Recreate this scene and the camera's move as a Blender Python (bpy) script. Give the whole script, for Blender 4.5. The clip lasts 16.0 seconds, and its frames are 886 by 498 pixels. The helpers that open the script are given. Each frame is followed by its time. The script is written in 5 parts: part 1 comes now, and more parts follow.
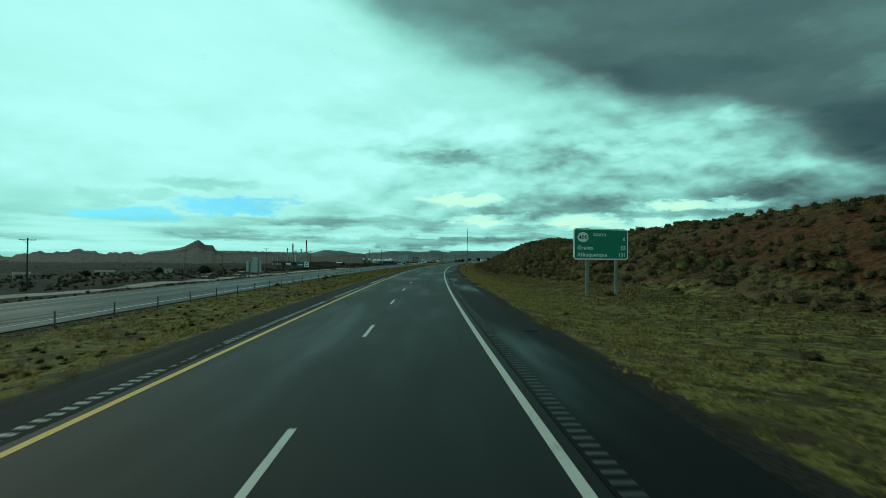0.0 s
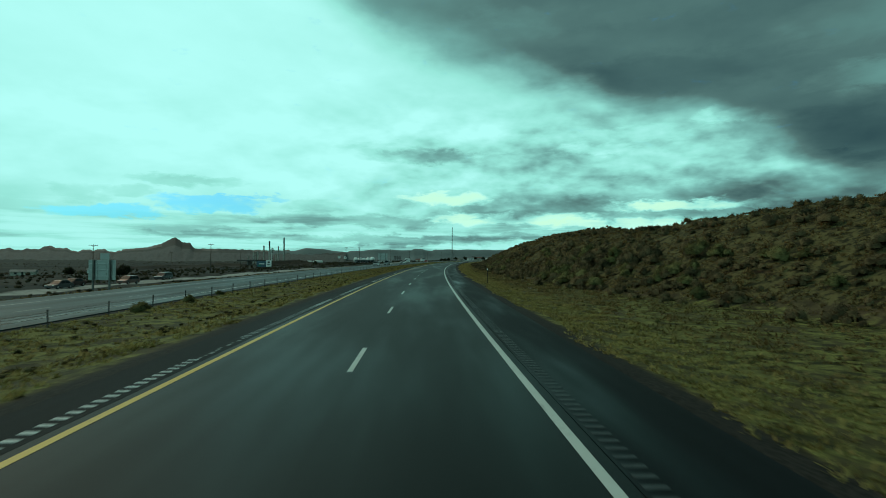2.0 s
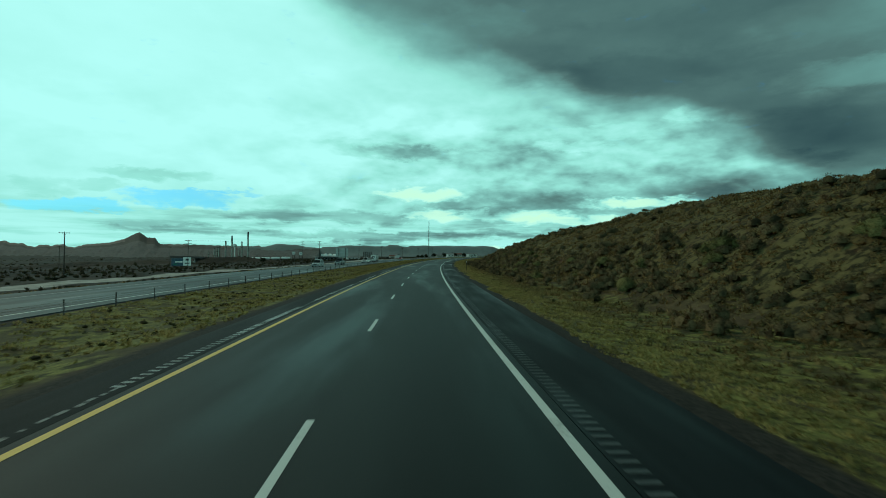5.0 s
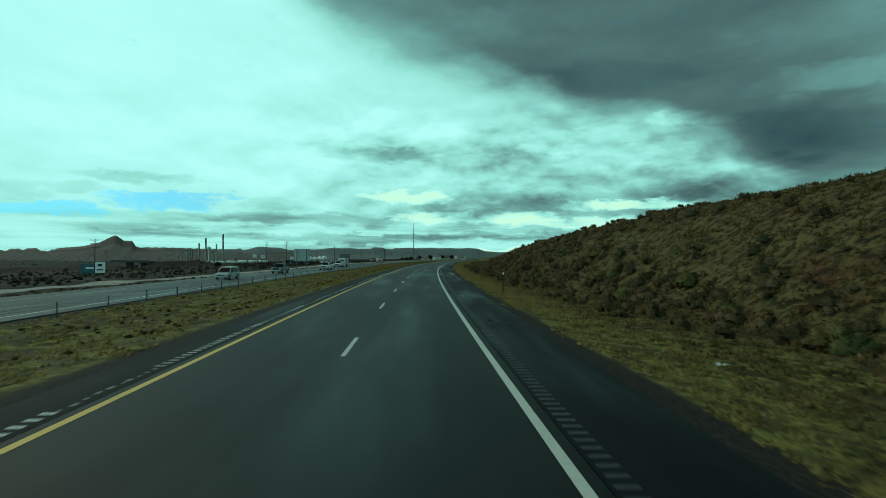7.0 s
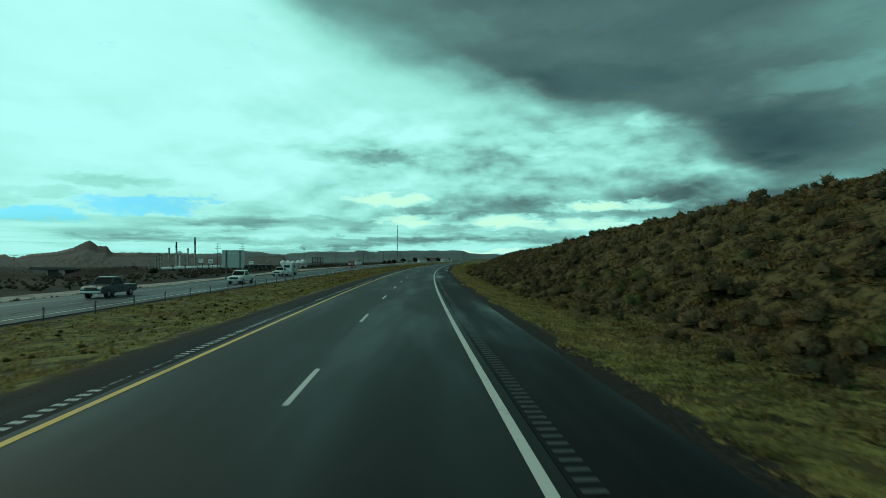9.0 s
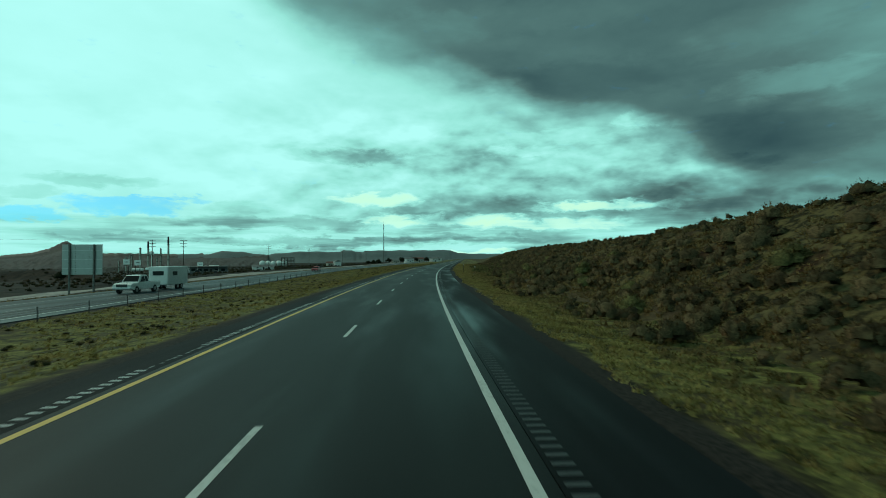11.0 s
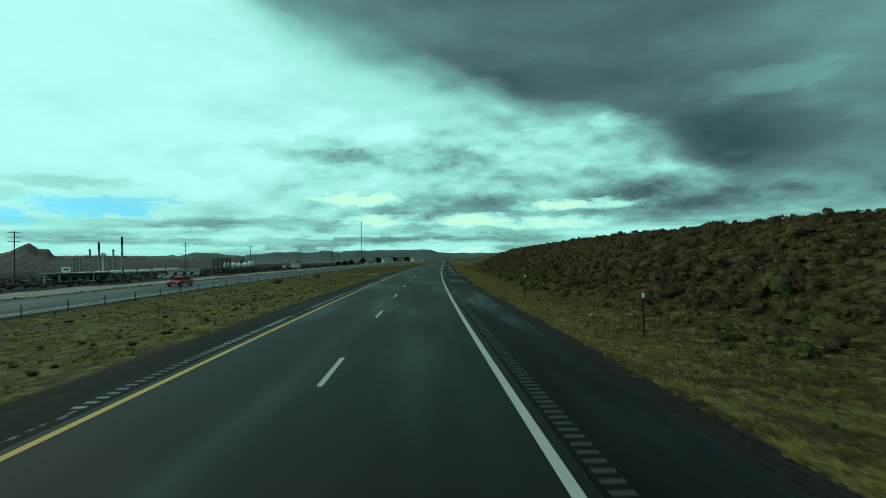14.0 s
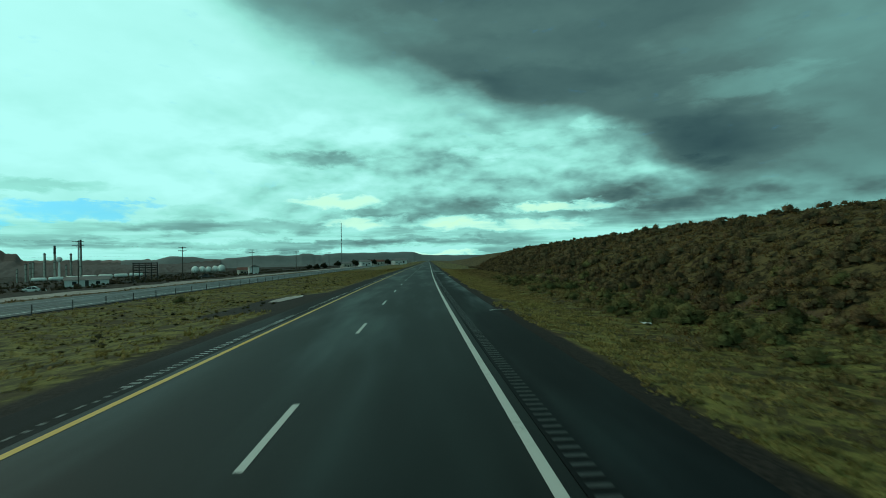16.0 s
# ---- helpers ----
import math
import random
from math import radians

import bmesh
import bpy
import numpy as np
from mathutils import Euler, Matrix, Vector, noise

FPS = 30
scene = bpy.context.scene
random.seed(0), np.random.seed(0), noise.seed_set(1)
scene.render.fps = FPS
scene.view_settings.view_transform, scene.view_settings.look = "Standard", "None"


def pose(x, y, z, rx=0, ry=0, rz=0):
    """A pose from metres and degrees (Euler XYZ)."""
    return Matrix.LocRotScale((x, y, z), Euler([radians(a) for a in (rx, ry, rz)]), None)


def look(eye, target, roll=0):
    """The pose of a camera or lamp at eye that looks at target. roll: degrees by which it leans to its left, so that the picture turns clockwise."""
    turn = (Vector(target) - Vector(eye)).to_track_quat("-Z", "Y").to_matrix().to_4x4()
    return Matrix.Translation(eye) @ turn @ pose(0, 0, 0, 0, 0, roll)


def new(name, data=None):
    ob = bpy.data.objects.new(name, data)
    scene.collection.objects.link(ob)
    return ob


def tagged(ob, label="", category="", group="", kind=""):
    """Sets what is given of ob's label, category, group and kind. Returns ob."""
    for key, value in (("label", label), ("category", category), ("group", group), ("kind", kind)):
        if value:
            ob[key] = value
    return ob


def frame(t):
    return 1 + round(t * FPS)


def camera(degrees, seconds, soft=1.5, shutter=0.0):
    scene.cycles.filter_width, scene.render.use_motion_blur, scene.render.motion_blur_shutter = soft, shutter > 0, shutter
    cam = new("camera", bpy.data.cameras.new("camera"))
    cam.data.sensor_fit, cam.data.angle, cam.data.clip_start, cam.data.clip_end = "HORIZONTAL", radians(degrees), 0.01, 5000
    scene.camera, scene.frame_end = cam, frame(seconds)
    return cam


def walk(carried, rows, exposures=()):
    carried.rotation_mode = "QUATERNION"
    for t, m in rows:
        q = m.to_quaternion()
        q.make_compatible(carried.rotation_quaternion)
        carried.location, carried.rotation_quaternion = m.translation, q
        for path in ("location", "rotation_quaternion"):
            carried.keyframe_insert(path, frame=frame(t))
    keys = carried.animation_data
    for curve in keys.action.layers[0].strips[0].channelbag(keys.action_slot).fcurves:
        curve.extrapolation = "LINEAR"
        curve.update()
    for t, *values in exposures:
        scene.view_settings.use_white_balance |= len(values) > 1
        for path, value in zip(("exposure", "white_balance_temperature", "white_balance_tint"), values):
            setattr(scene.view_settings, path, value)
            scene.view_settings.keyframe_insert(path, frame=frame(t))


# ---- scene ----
cam = camera(79.5, 16.0, soft=0.5, shutter=0.14)
PATH = [
    (0.0, pose(1.87, 2.05, 2.50, 91.04, -0.42, -2.50)),
    (0.5, pose(1.85, 15.52, 2.50, 91.01, -0.50, -2.93)),
    (1.0, pose(1.94, 29.21, 2.50, 91.00, -0.52, -3.32)),
    (1.5, pose(2.16, 42.76, 2.50, 90.96, -0.61, -3.79)),
    (2.0, pose(2.48, 56.14, 2.50, 90.92, -0.62, -4.29)),
    (2.5, pose(2.90, 69.50, 2.50, 90.89, -0.66, -4.71)),
    (3.0, pose(3.42, 82.79, 2.50, 90.83, -0.80, -5.13)),
    (3.5, pose(4.06, 96.03, 2.50, 90.97, -0.84, -5.70)),
    (4.0, pose(4.84, 109.43, 2.50, 90.72, -0.78, -6.15)),
    (4.5, pose(5.70, 122.68, 2.50, 90.58, -0.74, -6.55)),
    (5.0, pose(6.64, 135.76, 2.50, 90.55, -0.72, -6.91)),
    (5.5, pose(7.66, 148.76, 2.50, 90.60, -0.70, -7.25)),
    (6.0, pose(8.77, 161.78, 2.50, 90.67, -0.66, -7.62)),
    (6.5, pose(9.98, 174.88, 2.50, 90.75, -0.58, -8.05)),
    (7.0, pose(11.31, 188.08, 2.50, 90.81, -0.46, -8.53)),
    (7.5, pose(12.71, 201.22, 2.50, 90.79, -0.16, -8.99)),
    (8.0, pose(14.24, 214.42, 2.50, 90.95, -0.05, -9.42)),
    (8.5, pose(15.85, 227.55, 2.50, 90.95, -0.02, -9.81)),
    (9.0, pose(17.48, 240.52, 2.50, 91.08, 0.10, -10.22)),
    (9.5, pose(19.19, 253.54, 2.50, 91.15, 0.19, -10.60)),
    (10.0, pose(20.99, 266.62, 2.50, 91.16, 0.24, -10.97)),
    (10.5, pose(22.87, 279.74, 2.50, 91.12, 0.27, -11.31)),
    (11.0, pose(24.83, 292.87, 2.50, 91.05, 0.28, -11.58)),
    (11.5, pose(26.88, 306.01, 2.50, 90.97, 0.27, -11.79)),
    (12.0, pose(29.02, 319.14, 2.50, 90.88, 0.25, -11.91)),
    (12.5, pose(31.20, 332.27, 2.50, 90.84, 0.21, -12.11)),
    (13.0, pose(33.43, 345.30, 2.50, 90.93, 0.49, -12.48)),
    (13.5, pose(35.80, 358.37, 2.50, 91.01, 0.64, -13.12)),
    (14.0, pose(38.31, 371.40, 2.50, 90.98, 0.79, -13.69)),
    (14.5, pose(40.97, 384.44, 2.50, 90.94, 0.91, -14.29)),
    (15.0, pose(43.76, 397.32, 2.50, 91.08, 0.83, -14.76)),
    (15.5, pose(46.62, 410.22, 2.50, 91.11, 0.93, -15.26)),
    (16.0, pose(49.46, 423.02, 2.50, 91.19, 1.17, -15.51)),
]
walk(cam, PATH)

# ---- world: broken overcast over a clear sky ----
class Nodes:
    """Short hand for building node trees."""

    def __init__(self, tree):
        self.tree = tree

    def link(self, a, b):
        self.tree.links.new(a, b)

    def put(self, socket, value):
        if isinstance(value, bpy.types.NodeSocket):
            self.link(value, socket)
        elif value is not None:
            socket.default_value = value

    def math(self, op, a, b=None, c=None, clamp=False):
        node = self.tree.nodes.new("ShaderNodeMath")
        node.operation, node.use_clamp = op, clamp
        for i, v in enumerate((a, b, c)):
            self.put(node.inputs[i], v)
        return node.outputs[0]

    def ramp(self, value, lo, hi, to_lo=0.0, to_hi=1.0, smooth=True):
        node = self.tree.nodes.new("ShaderNodeMapRange")
        node.interpolation_type = "SMOOTHSTEP" if smooth else "LINEAR"
        for i, v in enumerate((value, lo, hi, to_lo, to_hi)):
            self.put(node.inputs[i], v)
        return node.outputs[0]

    def noise(self, vector, scale, detail=4.0, rough=0.55, warp=0.0):
        node = self.tree.nodes.new("ShaderNodeTexNoise")
        self.put(node.inputs["Vector"], vector)
        for key, v in (("Scale", scale), ("Detail", detail), ("Roughness", rough), ("Distortion", warp)):
            node.inputs[key].default_value = v
        return node.outputs["Fac"]

    def mix(self, factor, a, b, blend="MIX"):
        node = self.tree.nodes.new("ShaderNodeMix")
        node.data_type, node.blend_type, node.clamp_factor = "RGBA", blend, True
        self.put(node.inputs[0], factor)
        for socket, v in ((node.inputs[6], a), (node.inputs[7], b)):
            self.put(socket, (*v, 1.0) if isinstance(v, tuple) and len(v) == 3 else v)
        return node.outputs[2]

    def combine(self, x, y, z):
        node = self.tree.nodes.new("ShaderNodeCombineXYZ")
        for i, v in enumerate((x, y, z)):
            self.put(node.inputs[i], v)
        return node.outputs[0]

    def split(self, v):
        node = self.tree.nodes.new("ShaderNodeSeparateXYZ")
        self.put(node.inputs[0], v)
        return node.outputs


SUN_AZ, SUN_EL = -50.0, 42.0  # degrees right of the first heading, and above the horizon
world = bpy.data.worlds.new("sky")
scene.world = world
world.use_nodes = True
world.node_tree.nodes.clear()
w = Nodes(world.node_tree)
way = w.tree.nodes.new("ShaderNodeTexCoord").outputs["Generated"]
dx, dy, dz = w.split(way)
up = w.math("MAXIMUM", dz, 0.0)
az = w.math("MULTIPLY", w.math("ARCTAN2", dx, dy), 57.2958)
el = w.math("MULTIPLY", w.math("ARCSINE", dz), 57.2958)
# the high deck lies flat overhead; the heaps under it stand upright against the sky
deck = w.math("DIVIDE", 1.0, w.math("ADD", up, 0.30))
big = w.noise(w.combine(w.math("MULTIPLY", dx, deck), w.math("MULTIPLY", dy, deck), 0.0), 1.7, 5.0, 0.45, 0.2)


def heaps(lift, size, detail):
    """Heaped cloud by bearing and height, seen a little higher or lower."""
    return w.noise(w.combine(w.math("MULTIPLY", az, 0.13), w.math("MULTIPLY", w.math("ADD", el, lift), 0.30), 2.4), size, detail, 0.54, 0.15)


lump = heaps(0.0, 1.0, 4.0)

small = heaps(0.0, 3.1, 5.0)
relief = w.math("SUBTRACT", heaps(0.0, 1.1, 3.5), heaps(1.1, 1.1, 3.5))
streak = w.noise(w.combine(w.math("MULTIPLY", az, 0.06), w.math("MULTIPLY", el, 0.85), 1.3), 1.0, 6.0, 0.58, 0.15)
# ragged outlines for everything placed by bearing and height
ragged = w.noise(w.combine(w.math("MULTIPLY", az, 0.22), w.math("MULTIPLY", el, 0.7), 4.0), 1.0, 6.0, 0.6, 0.3)
ragged_up = w.noise(w.combine(w.math("MULTIPLY", az, 0.3), w.math("MULTIPLY", el, 0.8), 9.0), 1.0, 6.0, 0.6, 0.3)
az_r = w.math("MULTIPLY_ADD", w.math("SUBTRACT", ragged, 0.5), 9.0, az)
el_r = w.math("MULTIPLY_ADD", w.math("SUBTRACT", ragged_up, 0.5), 2.6, el)


def puffs(total, rows, weight=1.0):
    """Adds soft clouds to the tone: bearing, height, half width, half height in degrees, and how much lighter or darker."""
    for a, e, wide, tall, change in rows:
        px = w.math("MULTIPLY_ADD", az_r, 1 / wide, -a / wide)
        py = w.math("MULTIPLY_ADD", el_r, 1 / tall, -e / tall)
        q = w.math("MULTIPLY_ADD", px, px, w.math("MULTIPLY", py, py))
        total = w.math("ADD", total, w.ramp(q, 0.1, 2.0, change * weight, 0.0))
    return total


def along(value, stops, top):
    """A curve through (position, height) stops."""
    node = w.tree.nodes.new("ShaderNodeValToRGB")
    lo, hi = stops[0][0], stops[-1][0]
    node.color_ramp.elements[0].position, node.color_ramp.elements[1].position = 0.0, 1.0
    for k, (p, v) in enumerate(stops):
        e = node.color_ramp.elements[0] if k == 0 else node.color_ramp.elements[-1] if k == len(stops) - 1 else node.color_ramp.elements.new((p - lo) / (hi - lo))
        e.color = (v / top, v / top, v / top, 1.0)
    w.link(w.ramp(value, lo, hi, smooth=False), node.inputs[0])
    return w.math("MULTIPLY", node.outputs[0], top)


# thin bright layer, greyer to the right and towards the horizon
tone = w.math("ADD", w.ramp(az, -12.0, 24.0, 0.96, 0.68), w.ramp(az, 26.0, 46.0, 0.0, -0.28))
tone = w.math("ADD", tone, w.ramp(el, 11.0, 3.0, 0.0, -0.10))
tone = w.math("ADD", tone, w.math("MULTIPLY", w.math("SUBTRACT", big, 0.5), w.ramp(az, -20.0, 20.0, 0.20, 0.34)))
rough_zone = w.math("MULTIPLY", w.ramp(az, -20.0, 8.0, 0.34, 1.0), w.ramp(el, 19.0, 11.0, 0.28, 1.0))
tone = w.math("ADD", tone, w.math("MULTIPLY", w.math("MULTIPLY", w.math("SUBTRACT", lump, 0.5), 0.70), rough_zone))
tone = w.math("ADD", tone, w.math("MULTIPLY", w.math("MULTIPLY", w.math("SUBTRACT", small, 0.5), 0.36), w.math("MULTIPLY", rough_zone, rough_zone)))
tone = w.math("ADD", tone, w.math("MULTIPLY", w.math("MULTIPLY", relief, 0.75), rough_zone))
# low streaks over the horizon
low_zone = w.ramp(el, 6.0, 2.0)
low = w.ramp(w.math("ADD", w.math("MULTIPLY", streak, 0.75), w.math("MULTIPLY", lump, 0.25)), 0.38, 0.58, 0.50, 0.92)
tone = w.math("ADD", w.math("MULTIPLY", tone, w.math("SUBTRACT", 1.0, w.math("MULTIPLY", low_zone, 0.75))), w.math("MULTIPLY", low, w.math("MULTIPLY", low_zone, 0.75)))
tone = puffs(tone, ((-21.6, 7.2, 4.3, 0.47, -0.30), (-25.9, 5.9, 2.5, 0.45, -0.24), (-30.2, 5.4, 1.9, 0.66, -0.18), (-6.0, 3.8, 10.7, 0.65, -0.34),
                    (-9.4, 5.2, 2.5, 0.69, -0.22), (1.5, 10.7, 5.7, 0.70, -0.34), (-2.6, 11.5, 3.5, 0.52, -0.18), (-0.8, 6.6, 7.1, 1.07, -0.16),
                    (-0.2, 1.8, 11.2, 0.48, -0.40), (-18.7, 2.1, 6.7, 0.32, -0.20)), 0.62)
tone = puffs(tone, ((18.8, 5.4, 4.4, 0.89, -0.36), (13.7, 7.1, 3.6, 0.96, -0.20), (11.3, 9.9, 4.2, 0.95, -0.14), (31.8, 6.7, 4.6, 0.77, -0.22),
                    (24.8, 7.9, 3.4, 0.80, -0.18), (8.9, 4.5, 5.5, 0.54, -0.22), (13.1, 2.1, 9.6, 0.42, -0.30), (24.2, 9.7, 4.5, 0.80, -0.10)), 0.5)
tone = puffs(tone, ((20.5, 11.3, 3.2, 0.63, 0.20), (34.8, 13.8, 4.2, 0.78, 0.22), (23.1, 12.6, 5.1, 0.68, 0.10), (9.4, 12.3, 4.9, 1.17, 0.10)))
breaks = puffs(0.0, ((4.3, 6.2, 3.3, 0.66, 0.7), (6.1, 4.1, 3.0, 0.61, 0.6), (14.3, 4.2, 5.4, 0.54, 0.5), (28.1, 5.4, 7.0, 0.51, 0.7), (13.1, 0.6, 6.6, 0.30, 0.6), (22.0, 3.6, 8.0, 0.5, 0.5)))
tone = w.math("ADD", tone, w.math("MULTIPLY", breaks, 0.50))
# the dark bank of cloud to the right and overhead
rim = along(az, ((-60, 57), (-12.9, 29.5), (-7.4, 26.0), (-2.8, 23.6), (3.2, 21.4), (9.3, 20.0), (15.4, 18.2), (21.4, 16.4), (27.0, 15.5), (31.0, 15.0), (35.0, 13.0), (39.0, 10.0), (43.0, 8.0), (49.0, 7.0), (60, 6.0)), 60.0)
edge = w.math("ADD", w.math("SUBTRACT", el, rim), w.math("MULTIPLY", w.math("SUBTRACT", lump, 0.5), 5.0))
edge = w.math("ADD", edge, w.math("MULTIPLY", w.math("SUBTRACT", big, 0.5), 5.0))
bank_mask = w.math("MULTIPLY", w.ramp(edge, w.ramp(az, 0.0, 20.0, -4.5, -2.0), w.ramp(az, 0.0, 20.0, 4.0, 1.6)), w.ramp(el, 2.0, 7.5))
bank = w.math("ADD", w.math("ADD", w.ramp(az, 0.0, 20.0, 0.33, 0.19), w.ramp(az, 38.0, 54.0, 0.0, 0.13)), w.math("MULTIPLY", w.math("SUBTRACT", big, 0.5), 0.30))
bank = w.math("ADD", bank, w.math("MULTIPLY", w.math("SUBTRACT", lump, 0.5), 0.12))
bank = w.math("ADD", bank, w.math("MULTIPLY", relief, 0.10))
bank = puffs(bank, ((43.0, 10.8, 7.0, 2.6, -0.12), (25.9, 17.9, 10.5, 1.70, -0.08), (45.4, 15.5, 5.9, 1.18, 0.12), (42.6, 19.9, 5.9, 1.80, 0.06), (39.1, 8.8, 4.5, 0.72, -0.10), (12.4, 22.8, 7.3, 2.09, 0.04), (21.3, 24.4, 11.5, 1.49, 0.05)))
tone = w.math("ADD", w.math("MULTIPLY", tone, w.math("SUBTRACT", 1.0, bank_mask)), w.math("MULTIPLY", bank, bank_mask))
shades = w.tree.nodes.new("ShaderNodeValToRGB")
for k, (p, c) in enumerate(((0.0, (0.026, 0.068, 0.078)), (0.25, (0.084, 0.180, 0.172)), (0.5, (0.165, 0.410, 0.375)), (0.75, (0.315, 0.80, 0.70)), (1.0, (0.46, 1.0, 0.94)))):
    stop = shades.color_ramp.elements[0] if k == 0 else shades.color_ramp.elements[-1] if k == 4 else shades.color_ramp.elements.new(p)
    stop.position, stop.color = p, (*c, 1.0)
w.link(tone, shades.inputs[0])
cloud = w.mix(w.math("MULTIPLY", breaks, w.ramp(tone, 0.7, 0.95)), shades.outputs[0], (0.62, 1.0, 0.68))
# clear gap low on the left
clear = w.tree.nodes.new("ShaderNodeTexSky")
clear.sky_type, clear.sun_disc = "NISHITA", False
clear.sun_elevation, clear.sun_rotation = radians(SUN_EL), radians(SUN_AZ)
blue = w.mix(1.0, clear.outputs[0], (0.018, 0.085, 0.125), "MULTIPLY")
gap = puffs(0.0, ((-19.0, 5.1, 5.0, 0.75, 0.75), (-28.0, 3.9, 5.0, 0.55, 0.8), (-14.5, 5.9, 3.5, 0.3, 0.5)))
gap = w.ramp(w.math("ADD", gap, w.math("MULTIPLY", w.math("SUBTRACT", small, 0.5), 1.2)), 0.15, 0.75)
cloud = w.mix(w.math("MULTIPLY", gap, 0.72), cloud, blue)
# below the horizon
cloud = w.mix(w.ramp(dz, -0.002, -0.03), cloud, (0.05, 0.06, 0.045))
back = w.tree.nodes.new("ShaderNodeBackground")
w.link(cloud, back.inputs[0])
back.inputs[1].default_value = 1.0
w.link(back.outputs[0], w.tree.nodes.new("ShaderNodeOutputWorld").inputs[0])

sun = new("sun", bpy.data.lights.new("sun", "SUN"))
sun.data.energy, sun.data.angle, sun.data.color = 0.9, radians(14), (1.0, 0.72, 0.44)
a, e = radians(SUN_AZ), radians(SUN_EL)
sun.matrix_world = look((0, 0, 60), (-math.sin(a) * math.cos(e), -math.cos(a) * math.cos(e), 60 - math.sin(e)))


# ---- materials ----
def surface(name, dark, light, scale=1.0, rough=0.8, bump=0.3, fine=12.0, metal=0.0, spots=None, spread=0.0):
    """A two-scale mottled surface in object metres; spread varies it from object to object."""
    m = bpy.data.materials.new(name)
    m.use_nodes = True
    n = Nodes(m.node_tree)
    shader = m.node_tree.nodes["Principled BSDF"]
    at = m.node_tree.nodes.new("ShaderNodeTexCoord").outputs["Object"]
    a = n.noise(at, scale, 5.0, 0.6, 0.2)
    b = n.noise(at, scale * fine, 4.0, 0.65)
    f = n.ramp(n.math("ADD", n.math("MULTIPLY", a, 0.6), n.math("MULTIPLY", b, 0.4)), 0.33, 0.67)
    colour = n.mix(f, dark, light)
    if spots:
        colour = n.mix(n.ramp(n.noise(at, scale * 2.7, 6.0, 0.7), 0.56, 0.68), colour, spots)
    if spread:
        rnd = m.node_tree.nodes.new("ShaderNodeObjectInfo").outputs["Random"]
        colour = n.mix(n.math("MULTIPLY", rnd, spread), colour, tuple(c * 0.4 for c in dark))
    n.link(colour, shader.inputs["Base Color"])
    shader.inputs["Metallic"].default_value = metal
    n.link(n.ramp(b, 0.3, 0.7, max(rough - 0.1, 0.02), min(rough + 0.1, 1.0)), shader.inputs["Roughness"])
    if bump:
        node = m.node_tree.nodes.new("ShaderNodeBump")
        node.inputs["Strength"].default_value, node.inputs["Distance"].default_value = bump, 0.02
        n.link(b, node.inputs["Height"])
        n.link(node.outputs[0], shader.inputs["Normal"])
    return m


def foliage(name, dark, light, dry=None, deep=0.45):
    """Leaves whose colour changes from clump to clump, with shaded gaps painted in by noise."""
    m = bpy.data.materials.new(name)
    m.use_nodes = True
    n = Nodes(m.node_tree)
    shader = m.node_tree.nodes["Principled BSDF"]
    rnd = m.node_tree.nodes.new("ShaderNodeNewGeometry").outputs["Random Per Island"]
    at = m.node_tree.nodes.new("ShaderNodeNewGeometry").outputs["Position"]
    patch = n.noise(at, 0.16, 3.0, 0.5)
    node = m.node_tree.nodes.new("ShaderNodeAttribute")
    node.attribute_name = "tone"
    colour = n.mix(n.math("ADD", n.math("MULTIPLY", rnd, 0.45), n.math("MULTIPLY", node.outputs["Fac"], 0.55)), dark, light)
    if dry:
        colour = n.mix(n.ramp(n.math("ADD", patch, n.math("MULTIPLY", rnd, 0.25)), 0.52, 0.74), colour, dry)
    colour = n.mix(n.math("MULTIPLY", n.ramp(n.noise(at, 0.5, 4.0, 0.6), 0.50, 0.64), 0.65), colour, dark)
    # self-shade in the hollows, coarse then fine, painted as darker colour
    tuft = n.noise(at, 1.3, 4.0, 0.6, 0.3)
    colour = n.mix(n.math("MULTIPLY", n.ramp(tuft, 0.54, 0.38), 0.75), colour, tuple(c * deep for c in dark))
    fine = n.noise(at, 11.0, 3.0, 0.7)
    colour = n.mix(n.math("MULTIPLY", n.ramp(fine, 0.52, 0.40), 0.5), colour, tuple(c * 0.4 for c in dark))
    n.link(colour, shader.inputs["Base Color"])
    shader.inputs["Roughness"].default_value = 0.85
    shader.inputs["Specular IOR Level"].default_value = 0.1
    through_leaf = m.node_tree.nodes.new("ShaderNodeBsdfTranslucent")
    n.link(colour, through_leaf.inputs[0])
    both = m.node_tree.nodes.new("ShaderNodeMixShader")
    both.inputs[0].default_value = 0.4
    n.link(shader.outputs[0], both.inputs[1])
    n.link(through_leaf.outputs[0], both.inputs[2])
    n.link(both.outputs[0], m.node_tree.nodes["Material Output"].inputs[0])
    return m


